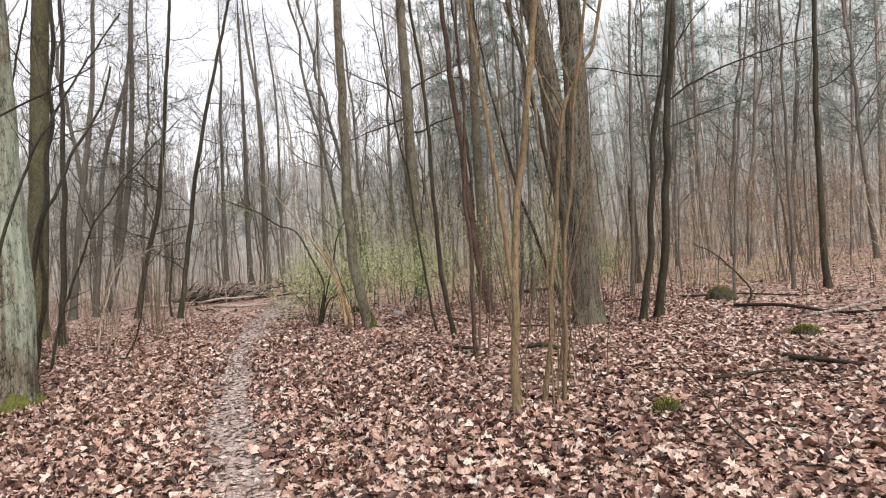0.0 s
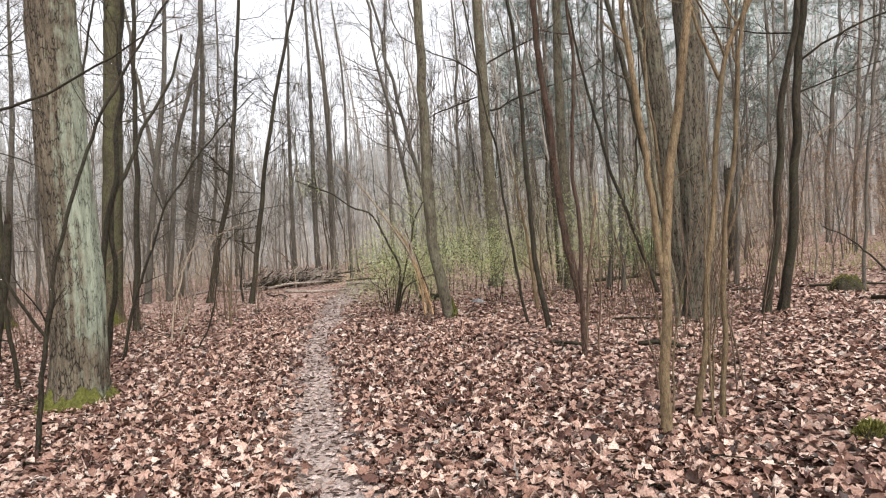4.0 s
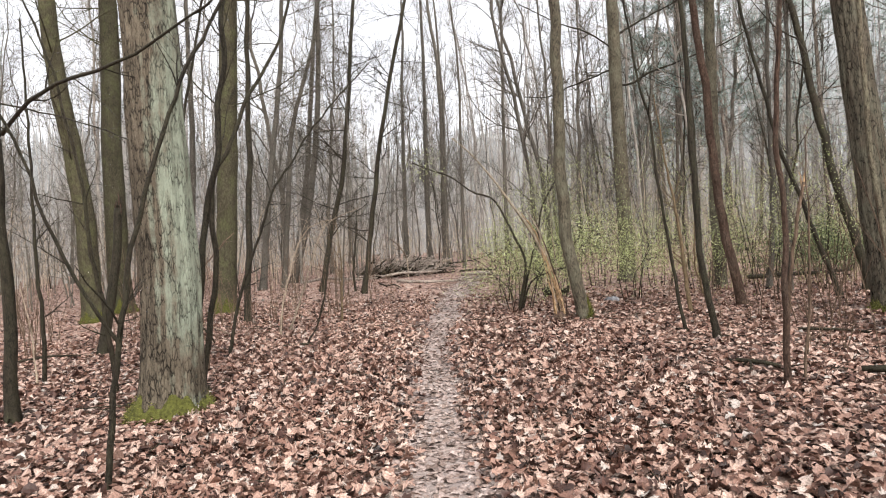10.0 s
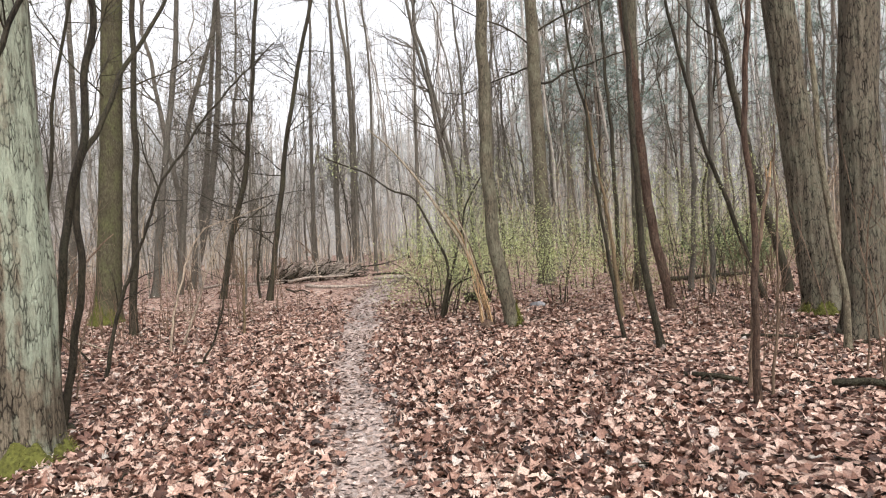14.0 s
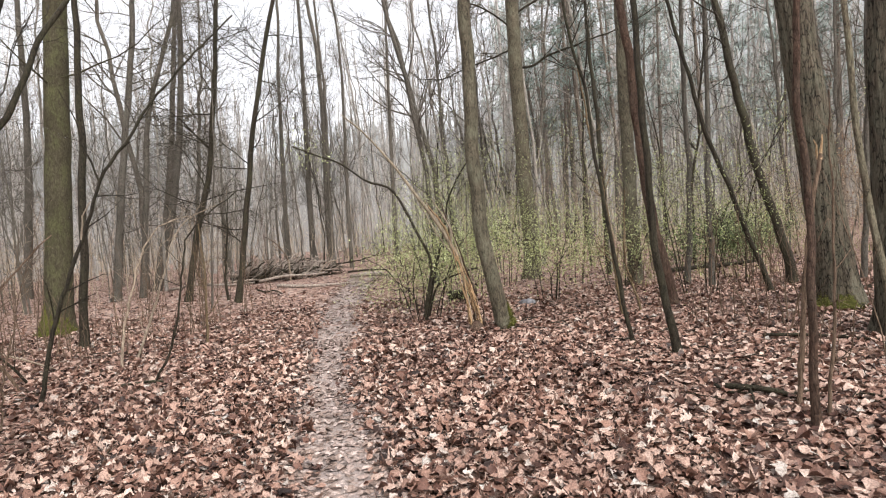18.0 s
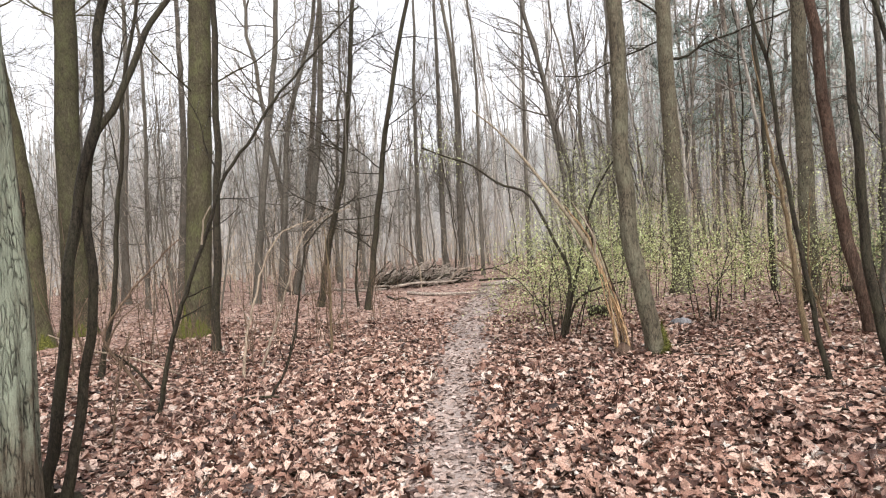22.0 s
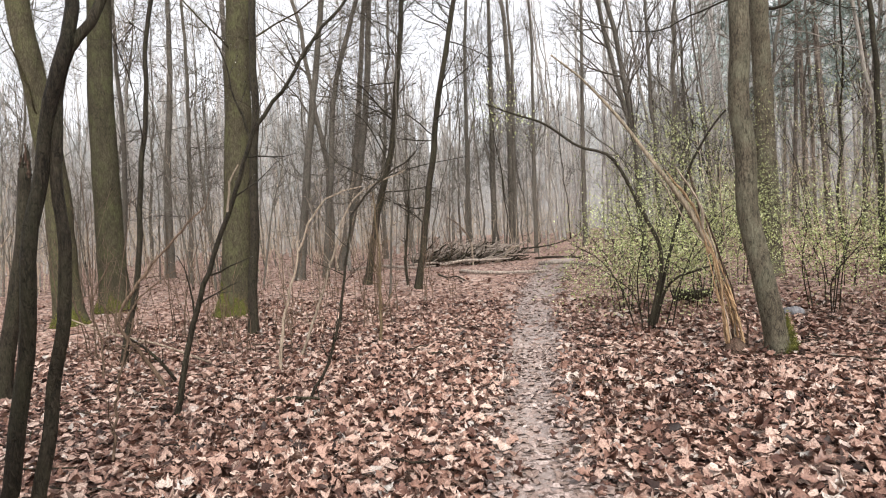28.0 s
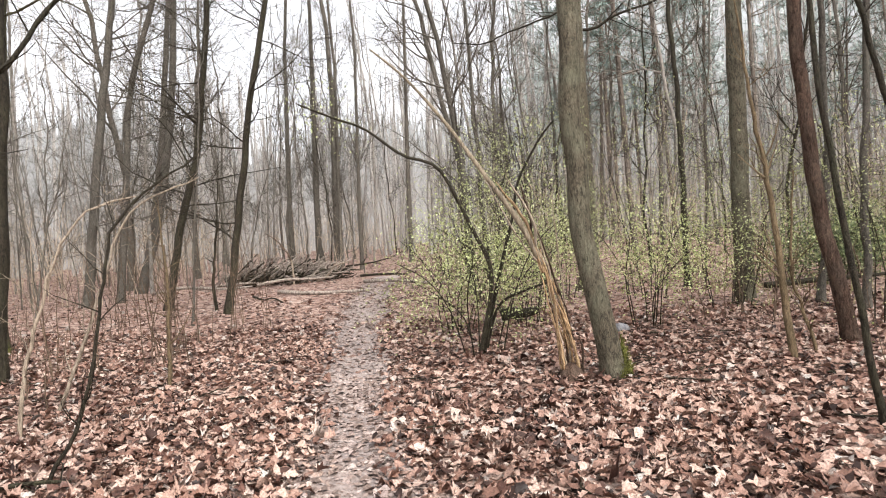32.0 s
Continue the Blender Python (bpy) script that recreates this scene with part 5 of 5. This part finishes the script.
def bare_tree(height, diam, mat, zlo, limbs, length, up, angle, n2, n3):
    root = new("tree")
    P = full_spine([(rng.normal(0, 0.1), rng.normal(0, 0.1), height * 0.2), (rng.normal(0, 0.35), rng.normal(0, 0.35), height * 0.5)], height, 20, 0.07)
    P[2:, :2] += rng.normal(0, 0.05, (18, 2))
    s = np.clip(P[:, 2] / height, 0, 1)
    R = diam / 2 * (1 - 0.8 * s)
    part("trunk", trunk_mesh(P, R, 8, 0.4, 0.2), mat, root)
    P1, R1 = grow(P[None], R[None], limbs, zlo / height, 0.98, length * 1.2, angle, 6, up, 0.14, 0.42, 0.008)
    P2, R2 = grow(P1, R1, n2, 0.12, 1.0, length * 0.62, (25, 60), 4, up * 0.5, 0.18, 0.6, 0.0075)
    P3, R3 = grow(P2, R2, n3 - 1, 0.1, 0.95, length * 0.36, (20, 55), 3, 0.06, 0.25, 0.7, 0.005)
    tagged(part("crown", make_mesh("crown", *joined([tubes(P1, R1, 4), tubes(P2, R2, 3), tubes(P3, R3, 3)])), mat, root), kind="stuff")
    return root


def pine_tree(height, diam):
    root = new("pine_tree")
    P = full_spine([(0.05, 0, height * 0.3), (0.15, 0.1, height * 0.6)], height, 20)
    R = diam / 2 * (1 - 0.75 * np.clip(P[:, 2] / height, 0, 1))
    part("trunk", trunk_mesh(P, R, 10, 0.3, 0.2), PINE, root)
    P1, R1 = grow(P[None], R[None], 30, 0.34, 0.99, 2.2, (65, 100), 5, 0.05, 0.1, 0.4, 0.012)
    P2, R2 = grow(P1, R1, 5, 0.3, 1.0, 0.8, (25, 60), 3, 0.08, 0.14, 0.6, 0.008)
    bare = part("branchwork", make_mesh("branchwork", *joined([tubes(P1, R1, 4), tubes(P2, R2, 3)])), PINE, root)
    tagged(bare, kind="stuff")
    spots = np.concatenate([P2[:, 1:].reshape(-1, 3), P1[:, 3:].reshape(-1, 3)])
    N = 7
    c = np.repeat(spots, N, axis=0) + rng.normal(0, 0.09, (len(spots) * N, 3))
    d = unit(rng.normal(size=c.shape) + [0, 0, 0.4]) * rng.uniform(0.14, 0.34, (len(c), 1))
    w = unit(np.cross(d, rng.normal(size=c.shape))) * 0.019
    V = np.stack([c - w, c + w, c + d], axis=1).reshape(-1, 3)
    tagged(part("needle_mass", make_mesh("needle_mass", V, [np.arange(len(V)).reshape(-1, 3)], False), NEEDLE, root, "grey-green pine needles, coloured paler for haze"), kind="stuff")
    return root


KINDS = [bare_tree(16, 0.15, GREY, 2.4, 20, 2.0, 0.14, (28, 65), 6, 4), bare_tree(14, 0.10, GREY, 2.0, 20, 1.7, 0.16, (25, 62), 6, 4), bare_tree(17, 0.20, GREY, 3.5, 22, 2.5, 0.13, (30, 70), 6, 4),
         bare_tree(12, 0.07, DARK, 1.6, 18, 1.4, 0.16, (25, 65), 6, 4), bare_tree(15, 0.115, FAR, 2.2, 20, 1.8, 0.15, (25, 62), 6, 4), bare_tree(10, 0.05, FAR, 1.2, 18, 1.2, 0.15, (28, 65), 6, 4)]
PINES = [pine_tree(19, 0.22), pine_tree(17, 0.18), pine_tree(21, 0.26)]
wide_label = "bare grey-brown tree standing in the wood beyond the clearing"
for ob in KINDS:
    tagged(ob, wide_label, "tree", "bare trees of the wood")
for ob in PINES:
    tagged(ob, "tall pine with a reddish trunk and dark needles", "pine", "pines of the wood")


def free(x, y):
    """Room for a tree of the wood: clear of the path, the clearing and the trees placed by hand."""
    if x > path_x(y) - 1.6 and x < path_x(y) + 1.4:
        return False
    if y < 33 and -12.6 < x < -5:
        return False
    if -5 <= x < 5 and y < 21:
        return False
    if x <= -12.6 and y < 20:
        return x < -17.5 and y > 6
    return not (x >= 5 and y < 15.5)


placed, used = [], {}
tries = 0
while len(placed) < 160 and tries < 20000:
    tries += 1
    a, d = rng.uniform(-1.3, 0.78), math.sqrt(rng.uniform(17**2, 48**2))
    x, y = -1.5 + d * math.sin(a), 3.0 + d * math.cos(a)
    gap = 1.15 if d > 28 else 1.6
    if not free(x, y) or any((x - p) ** 2 + (y - q) ** 2 < gap**2 for p, q in placed):
        continue
    if (x < -9 and rng.random() < 0.4) or (x > 4 and rng.random() < 0.62):
        continue
    placed.append((x, y))
    pine = x > 1.0 and y > 25 and rng.random() < 0.36
    kind = PINES[rng.integers(0, 3)] if pine else KINDS[rng.choice(6, p=[0.1, 0.16, 0.1, 0.24, 0.2, 0.2])]
    s = rng.uniform(0.85, 1.2)
    m = pose(x, y, float(ground_z(x, y)) - 0.03, rng.normal(0, 2.0), rng.normal(2.0, 2.5), rng.uniform(0, 360))
    if kind in used:
        ob = copy_thing(kind, m)
    else:
        ob = kind
        ob.matrix_basis = m
        used[kind] = True
    ob.scale = (s, s, s)
for k, (x, y) in enumerate(((2.4, 33.0), (4.3, 36.2), (8.6, 36.5), (13.8, 35.0))):
    copy_thing(PINES[k % 3], pose(x, y, float(ground_z(x, y)) - 0.03, 0, rng.normal(0, 2), rng.uniform(0, 360)))
for kind in KINDS + PINES:
    if kind not in used:
        kind.matrix_basis = pose(-30 + 2 * len(used), 46, float(ground_z(-30 + 2 * len(used), 46)))


def far_wood():
    """The far wood as one mass: hundreds of slim stems with their twigs."""
    n = 900
    a, d = rng.uniform(-1.35, 0.9, n), np.sqrt(rng.uniform(40**2, 80**2, n))
    x, y = -1.5 + d * np.sin(a), 3 + d * np.cos(a)
    h = rng.uniform(9, 19, n) * np.interp(a, [-0.4, 0.0], [0.95, 1.0])
    s = np.linspace(0, 1, 6)
    P = np.stack([x[:, None] + np.outer(rng.normal(0, 0.05, n) * h, s**1.3), y[:, None] + np.outer(rng.normal(0, 0.04, n) * h, s), (ground_z(x, y) - 0.1)[:, None] + np.outer(h, s)], axis=-1)
    P += rng.normal(0, 0.14, P.shape)
    R = rng.uniform(0.04, 0.14, n)[:, None] * np.linspace(1, 0.25, 6)[None]
    P2, R2 = grow(P, R, 11, 0.15, 1.0, 2.6, (18, 48), 3, 0.2, 0.14, 0.4, 0.013)
    P3, R3 = grow(P2, R2, 4, 0.1, 1.0, 1.4, (20, 55), 2, 0.1, 0.14, 0.6, 0.009)
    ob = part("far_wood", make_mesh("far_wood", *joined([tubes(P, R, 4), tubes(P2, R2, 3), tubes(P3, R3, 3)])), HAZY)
    tagged(ob, "distant mass of slender bare grey-brown trees", "woodland", kind="stuff")


def far_pines():
    """Crowns of distant pines behind the bare trees, coloured pale for haze, as one mass of needle sprays."""
    n = 130
    a, d = rng.uniform(0.02, 0.95, n), rng.uniform(44, 80, n)
    x, y, h = -1.5 + d * np.sin(a), 3 + d * np.cos(a), rng.uniform(17, 27, n)
    k = 34
    z = rng.uniform(0.3, 1.0, (n, k)) * h[:, None]
    reach = rng.uniform(0.2, 2.6, (n, k)) * (1.15 - z / h[:, None])
    turn = rng.uniform(0, 6.3, (n, k))
    c = np.stack([x[:, None] + reach * np.cos(turn), y[:, None] + reach * np.sin(turn), z], axis=-1).reshape(-1, 3)
    c = np.repeat(c, 12, axis=0) + rng.normal(0, 0.42, (n * k * 12, 3)) * [1, 1, 0.45]
    t = unit(rng.normal(size=c.shape) + [0, 0, 0.3]) * rng.uniform(0.25, 0.6, (len(c), 1))
    w = unit(np.cross(t, rng.normal(size=c.shape))) * 0.05
    V = np.stack([c - w, c + w, c + t], axis=1).reshape(-1, 3)
    ob = part("far_pine_crowns", make_mesh("far_pine_crowns", V, [np.arange(len(V)).reshape(-1, 3)], False), HAZY_NEEDLE)
    tagged(ob, "grey-green crowns of distant pines, coloured pale for haze", "woodland", kind="stuff")
    s = np.linspace(0, 1, 4)
    P = np.stack([x[:, None] + 0 * s, y[:, None] + 0 * s, np.outer(h, s)], axis=-1) + rng.normal(0, 0.12, (n, 4, 3)) * [1, 1, 0]
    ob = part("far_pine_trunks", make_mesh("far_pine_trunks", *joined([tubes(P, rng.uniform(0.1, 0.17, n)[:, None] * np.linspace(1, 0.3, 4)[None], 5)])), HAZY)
    tagged(ob, "straight trunks of distant pines, coloured pale for haze", "woodland", kind="stuff")


def thin_poles():
    """The young growth between the trees: crooked thin stems, too many to count."""
    n = 420
    a, d = rng.uniform(-1.2, 0.85, n), np.sqrt(rng.uniform(15**2, 44**2, n))
    x, y = -1.5 + d * np.sin(a), 3 + d * np.cos(a)
    ok = np.array([free(p, q) or (q > 24 and p < -10.5) for p, q in zip(x, y)]) & ((x < 2) | (rng.random(n) < 0.35))
    x, y = x[ok], y[ok]
    n = len(x)
    h, s = rng.uniform(4.0, 9.5, n), np.linspace(0, 1, 9)
    P = np.stack([x[:, None] + np.outer(rng.normal(0, 0.1, n) * h, s**1.4), y[:, None] + np.outer(rng.normal(0, 0.1, n) * h, s), (ground_z(x, y) - 0.05)[:, None] + np.outer(h, s)], axis=-1)
    P[:, 1:, :2] += np.cumsum(rng.normal(0, 0.05, (n, 8, 2)), axis=1)
    R = rng.uniform(0.012, 0.032, n)[:, None] * np.linspace(1, 0.3, 9)[None]
    P2, R2 = grow(P, R, 12, 0.15, 1.0, 1.6, (25, 65), 5, 0.08, 0.2, 0.55, 0.006)
    P3, R3 = grow(P2, R2, 5, 0.1, 1.0, 0.7, (25, 60), 3, 0.05, 0.25, 0.6, 0.0042)
    ob = part("young_growth", make_mesh("young_growth", *joined([tubes(P, R, 5), tubes(P2, R2, 3), tubes(P3, R3, 3)])), YOUNG)
    tagged(ob, "thin crooked dark young stems between the trees", "undergrowth", kind="stuff")


def far_brush():
    """Thin upright undergrowth between the trees."""
    n = 1900
    a, d = rng.uniform(-1.35, 0.9, n), np.sqrt(rng.uniform(19**2, 60**2, n))
    x, y = -1.5 + d * np.sin(a), 3 + d * np.cos(a)
    ok = np.array([free(p, q) for p, q in zip(x, y)])
    x, y = x[ok], y[ok]
    n = len(x)
    h = rng.uniform(1.2, 4.2, n)
    s = np.linspace(0, 1, 4)
    P = np.stack([x[:, None] + np.outer(rng.normal(0, 0.2, n) * h, s**1.3), y[:, None] + np.outer(rng.normal(0, 0.2, n) * h, s), (ground_z(x, y) - 0.05)[:, None] + np.outer(h, s)], axis=-1)
    P += rng.normal(0, 0.07, P.shape)
    P[:, 0, 2] = ground_z(x, y) - 0.05
    R = rng.uniform(0.006, 0.018, n)[:, None] * np.linspace(1, 0.35, 4)[None]
    P2, R2 = grow(P, R, 9, 0.15, 1.0, 1.1, (25, 85), 3, 0.04, 0.25, 0.6, 0.005)
    ob = part("undergrowth", make_mesh("undergrowth", *joined([tubes(P, R, 4), tubes(P2, R2, 3)])), BRUSH)
    tagged(ob, "dense thin brown undergrowth between the far trees", "undergrowth", kind="stuff")


def backdrop():
    """The far edge of the wood: haze as a glowing colour, with an uneven skyline of treetops."""
    n = 3000
    a = np.linspace(-1.9, 1.9, n)
    top = 16.5 + 2.2 * np.sin(a * 9 + 1) + 1.3 * np.sin(a * 23) + rng.uniform(-2.4, 1.6, n) + 16.0 * np.clip((a - 0.02) * 4, 0, 1)
    X, Y = -1.5 + 88 * np.sin(a), 3 + 88 * np.cos(a)
    V = np.concatenate([np.stack([X, Y, np.full(n, -0.5)], axis=1), np.stack([X, Y, top], axis=1)])
    i = np.arange(n - 1)
    Q = np.stack([i, i + 1, i + 1 + n, i + n], axis=1)
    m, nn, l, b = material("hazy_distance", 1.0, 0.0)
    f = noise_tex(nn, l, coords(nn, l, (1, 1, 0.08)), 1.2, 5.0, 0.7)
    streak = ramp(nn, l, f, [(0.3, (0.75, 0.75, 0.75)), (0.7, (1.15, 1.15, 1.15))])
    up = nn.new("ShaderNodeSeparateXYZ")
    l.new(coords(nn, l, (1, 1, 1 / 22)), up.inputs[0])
    # painted haze: emission that pales with height towards the sky
    haze_glow = ramp(nn, l, up.outputs["Z"], [(0.0, (0.175, 0.157, 0.143)), (0.3, (0.19, 0.179, 0.17)), (0.6, (0.225, 0.223, 0.218)), (1.0, (0.31, 0.317, 0.32))])
    l.new(mix(nn, l, 1.0, haze_glow, streak, "MULTIPLY"), b.inputs["Emission Color"])
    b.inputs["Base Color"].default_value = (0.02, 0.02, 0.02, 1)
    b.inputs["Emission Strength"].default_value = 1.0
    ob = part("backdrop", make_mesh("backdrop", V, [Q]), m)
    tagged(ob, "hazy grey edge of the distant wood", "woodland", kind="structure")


far_wood()
far_pines()
thin_poles()
far_brush()
backdrop()

# ---- fallen leaves ----
STATIONS = np.array([0.0, 0.3, 0.68, 1.0])
LOBED = np.array([0.015, 0.27, 0.36, 0.03])
ROUND = np.array([0.015, 0.33, 0.25, 0.02])


def maple_form():
    """A five-lobed leaf fanned about its heart: flat vertices and quads."""
    half = np.array([(0.05, 0.02), (0.3, 0.06), (0.2, 0.2), (0.5, 0.42), (0.25, 0.5), (0.3, 0.74)])
    ring = np.concatenate([half, [(0.0, 1.0)], half[::-1] * [-1, 1], [(0.0, 0.06)]])
    V = np.concatenate([[(0.0, 0.34)], ring])
    k = np.arange(0, len(ring), 2)
    return V, np.stack([np.zeros_like(k), 1 + k, 1 + (k + 1) % len(ring), 1 + (k + 2) % len(ring)], axis=1)


def leaf_form(width):
    """A leaf as a rib with a lobed blade on each side: flat vertices and quads."""
    n = len(STATIONS)
    V = np.concatenate([np.stack([np.zeros(n), STATIONS], axis=1), np.stack([width, STATIONS + 0.04 * (width > 0.25)], axis=1), np.stack([-width, STATIONS + 0.03 * (width > 0.25)], axis=1)])
    i = np.arange(n - 1)
    Q = np.concatenate([np.stack([i, i + n, i + n + 1, i + 1], axis=1), np.stack([i, i + 1, i + 1 + 2 * n, i + 2 * n], axis=1)])
    return V, Q


SIMPLE = (np.array([(0, 0), (0.42, 0.36), (0, 0.5), (-0.4, 0.42), (0.3, 0.78), (0, 1.0), (-0.34, 0.72)]), np.array([(0, 1, 2, 2), (0, 2, 3, 3), (2, 1, 4, 5), (2, 5, 6, 3)]))


def strewn(form, x, y, size, tilt, curl, lift):
    """Curled leaves strewn over the ground at x, y: vertices and quads."""
    F, Q = form
    N = len(x)
    s = size * rng.uniform(0.42, 1.3, (N, 1))
    u, v = F[None, :, 0] * rng.uniform(0.8, 1.25, (N, 1)), F[None, :, 1] - 0.5
    z = rng.normal(0, curl, (N, 1)) * u**2 * 2.2 + rng.normal(0, curl, (N, 1)) * v**2 + rng.normal(0, curl, (N, 1)) * u * v * 1.5
    fold = np.abs(u) * rng.uniform(0.0, curl, (N, 1)) * 1.2
    z = z + fold
    L = np.stack([u * s, v * s, z * s], axis=-1)
    yaw, pitch, roll = rng.uniform(0, 2 * np.pi, N), rng.normal(0, tilt, N), rng.normal(0, tilt, N)
    for ang, (p, q) in ((pitch, (1, 2)), (roll, (0, 2)), (yaw, (0, 1))):
        c, d = np.cos(ang)[:, None], np.sin(ang)[:, None]
        L[..., p], L[..., q] = L[..., p] * c - L[..., q] * d, L[..., p] * d + L[..., q] * c
    low = L[..., 2].min(axis=1)
    base = np.stack([x, y, ground_z(x, y) - low * 0.75 + rng.uniform(0, 1, N) ** 2 * lift], axis=1)
    V = (L + base[:, None]).reshape(-1, 3)
    return V, (Q[None] + (np.arange(N) * len(F))[:, None, None]).reshape(-1, 4)


def on_path(x, y):
    return np.abs(x - path_x(y)) / (0.37 + 0.07 * np.sin(y * 2.3) + 0.05 * np.sin(y * 5.1 + 1))


def scatter(n, x0, x1, y0, y1):
    return rng.uniform(x0, x1, n), rng.uniform(y0, y1, n)


def quads_or_tris(q):
    tri = q[:, 2] == q[:, 3]
    return [q[~tri], q[tri][:, :3]]


def leaf_litter():
    near, mid = [], []
    x, y = scatter(112000, -8.0, 3.4, 2.2, 13.0)
    ok = (on_path(x, y) > rng.uniform(0.3, 1.55, len(x))) & (np.abs(x - path_x(y)) < np.maximum(1.2 + 0.15 * y, 3.0 * (y < 6.5) * (x > -2))) & (rng.random(len(x)) < 1.25 - y / 28)
    x, y = x[ok], y[ok]
    h, k = len(x) // 2, len(x) * 3 // 4
    near.append(strewn(maple_form(), x[:h], y[:h], 0.08, 0.32, 0.55, 0.05))
    near.append(strewn(leaf_form(LOBED), x[h:k], y[h:k], 0.078, 0.32, 0.6, 0.05))
    near.append(strewn(leaf_form(ROUND), x[k:], y[k:], 0.062, 0.28, 0.6, 0.05))
    v, f = joined(near)
    ob = part("leaf_litter", make_mesh("leaf_litter", v, f, True), LITTER)
    tagged(ob, "thick carpet of dry brown and pinkish dead leaves", "leaf litter", kind="stuff")
    x, y = scatter(260000, -30, 26, 0.5, 38)
    d = np.hypot(x + 1.5, y - 5)
    inner = (y < 13) & (y > 2.2) & (np.abs(x - path_x(y)) < np.maximum(1.2 + 0.15 * y, 3.0 * (y < 6.5) * (x > -2)))
    keep = (on_path(x, y) > rng.uniform(0.5, 1.5, len(x))) & ~inner & (rng.random(len(x)) < np.clip(1.35 - d / 17, 0.1, 1)) & (np.abs(x + 1.5) < 4 + y * 0.8)
    x, y = x[keep], y[keep]
    mid.append(strewn(SIMPLE, x, y, 0.078, 0.2, 0.5, 0.04))
    # thicker where the walk passes close
    x, y = scatter(165000, -11, 10, 2.2, 18)
    inner = (y < 13) & (np.abs(x - path_x(y)) < np.maximum(1.2 + 0.15 * y, 3.0 * (y < 6.5) * (x > -2)))
    side = np.abs(x - path_x(y))
    keep = ~inner & (on_path(x, y) > rng.uniform(0.5, 1.5, len(x))) & (side < 3.2 + 0.5 * y) & (rng.random(len(x)) < 1.25 - y / 26)
    mid.append(strewn(SIMPLE, x[keep], y[keep], 0.075, 0.22, 0.5, 0.045))
    v, q = joined(mid)
    q = np.concatenate(q)
    far = part("far_leaf_litter", make_mesh("far_leaf_litter", v, quads_or_tris(q), False), LITTER)
    tagged(far, "dead brown leaves covering the ground under the trees", "leaf litter", kind="stuff")
    # the trodden leaves of the path
    y = np.concatenate([rng.uniform(2, 14, 7200), rng.uniform(14, 26, 3000)])
    x = path_x(y) + rng.normal(0, 0.3, len(y))
    v, q = strewn(SIMPLE, x, y, 0.072, 0.1, 0.28, 0.006)
    w, p = strewn(SIMPLE, path_x(y) + rng.normal(0, 0.25, len(y)), y, 0.045, 0.1, 0.2, 0.003)
    tri = quads_or_tris(p)
    V = np.concatenate([v, w])
    q = quads_or_tris(q)
    trod = part("trodden_leaves", make_mesh("trodden_leaves", V, q + [t + len(v) for t in tri], False), TRODDEN)
    tagged(trod, "flattened grey-brown leaves trodden into the path", "leaf litter", kind="stuff")
    return ob


litter = leaf_litter()


def fallen_twigs():
    """Short dark twigs strewn among the leaves."""
    n = 320
    y = rng.uniform(2, 16, n)
    x = path_x(y) + rng.choice([-1, 1], n) * rng.uniform(0.55, 4.5, n)
    a, L = rng.uniform(0, 6.3, n), rng.uniform(0.12, 0.55, n)
    s = np.linspace(-0.5, 0.5, 5)
    P = np.stack([x[:, None] + np.outer(np.cos(a) * L, s), y[:, None] + np.outer(np.sin(a) * L, s), np.zeros((n, 5))], axis=-1)
    P += rng.normal(0, 0.008, P.shape)
    P[..., 2] += ground_z(P[..., 0], P[..., 1]) + 0.045
    ob = part("fallen_twigs", make_mesh("fallen_twigs", *joined([tubes(P, rng.uniform(0.003, 0.007, n)[:, None] * np.ones((1, 5)), 4)])), DARK)
    tagged(ob, "short dark twigs strewn over the dead leaves", "twigs", kind="stuff")


fallen_twigs()

# grass and moss at the far right of the clearing
def grass():
    n = 6000
    x, y = rng.uniform(1, 16, n), rng.uniform(17, 30, n)
    ok = rng.random(n) < 0.5 + 0.5 * np.sin(x * 0.9) * np.sin(y * 0.7)
    x, y = x[ok], y[ok]
    n = len(x)
    h, a = rng.uniform(0.08, 0.28, n), rng.uniform(0, 6.3, n)
    b = np.stack([x, y, ground_z(x, y)], axis=1)
    w = np.stack([np.cos(a), np.sin(a), 0 * a], axis=1) * 0.012
    tip = b + np.stack([rng.normal(0, 0.08, n), rng.normal(0, 0.08, n), h], axis=1)
    V = np.stack([b - w, b + w, tip], axis=1).reshape(-1, 3)
    ob = part("dry_grass", make_mesh("dry_grass", V, [np.arange(len(V)).reshape(-1, 3)], False), GRASS)
    tagged(ob, "sparse dry yellowish grass under the far trees", "grass", kind="stuff")


grass()

# single large leaves lying uppermost beside the path
LEAVES = []
for k in range(12):
    v, q = strewn(maple_form() if k % 3 else leaf_form(LOBED), np.zeros(1), np.zeros(1), 0.095, 0.22, 0.55, 0.0)
    v[:, 2] -= v[:, 2].min()
    LEAVES.append(make_mesh("leaf", v, [q], True))
for k in range(300):
    y = rng.uniform(2.2, 13)
    x = float(path_x(y)) + rng.choice([-1, 1]) * rng.uniform(0.4, 2.6)
    ob = part("leaf", LEAVES[k % 12], LEAF_ONE, litter)
    ob.matrix_local = pose(x, y, float(ground_z(x, y)) + rng.uniform(0.02, 0.04), rng.normal(0, 12), rng.normal(0, 12), rng.uniform(0, 360))
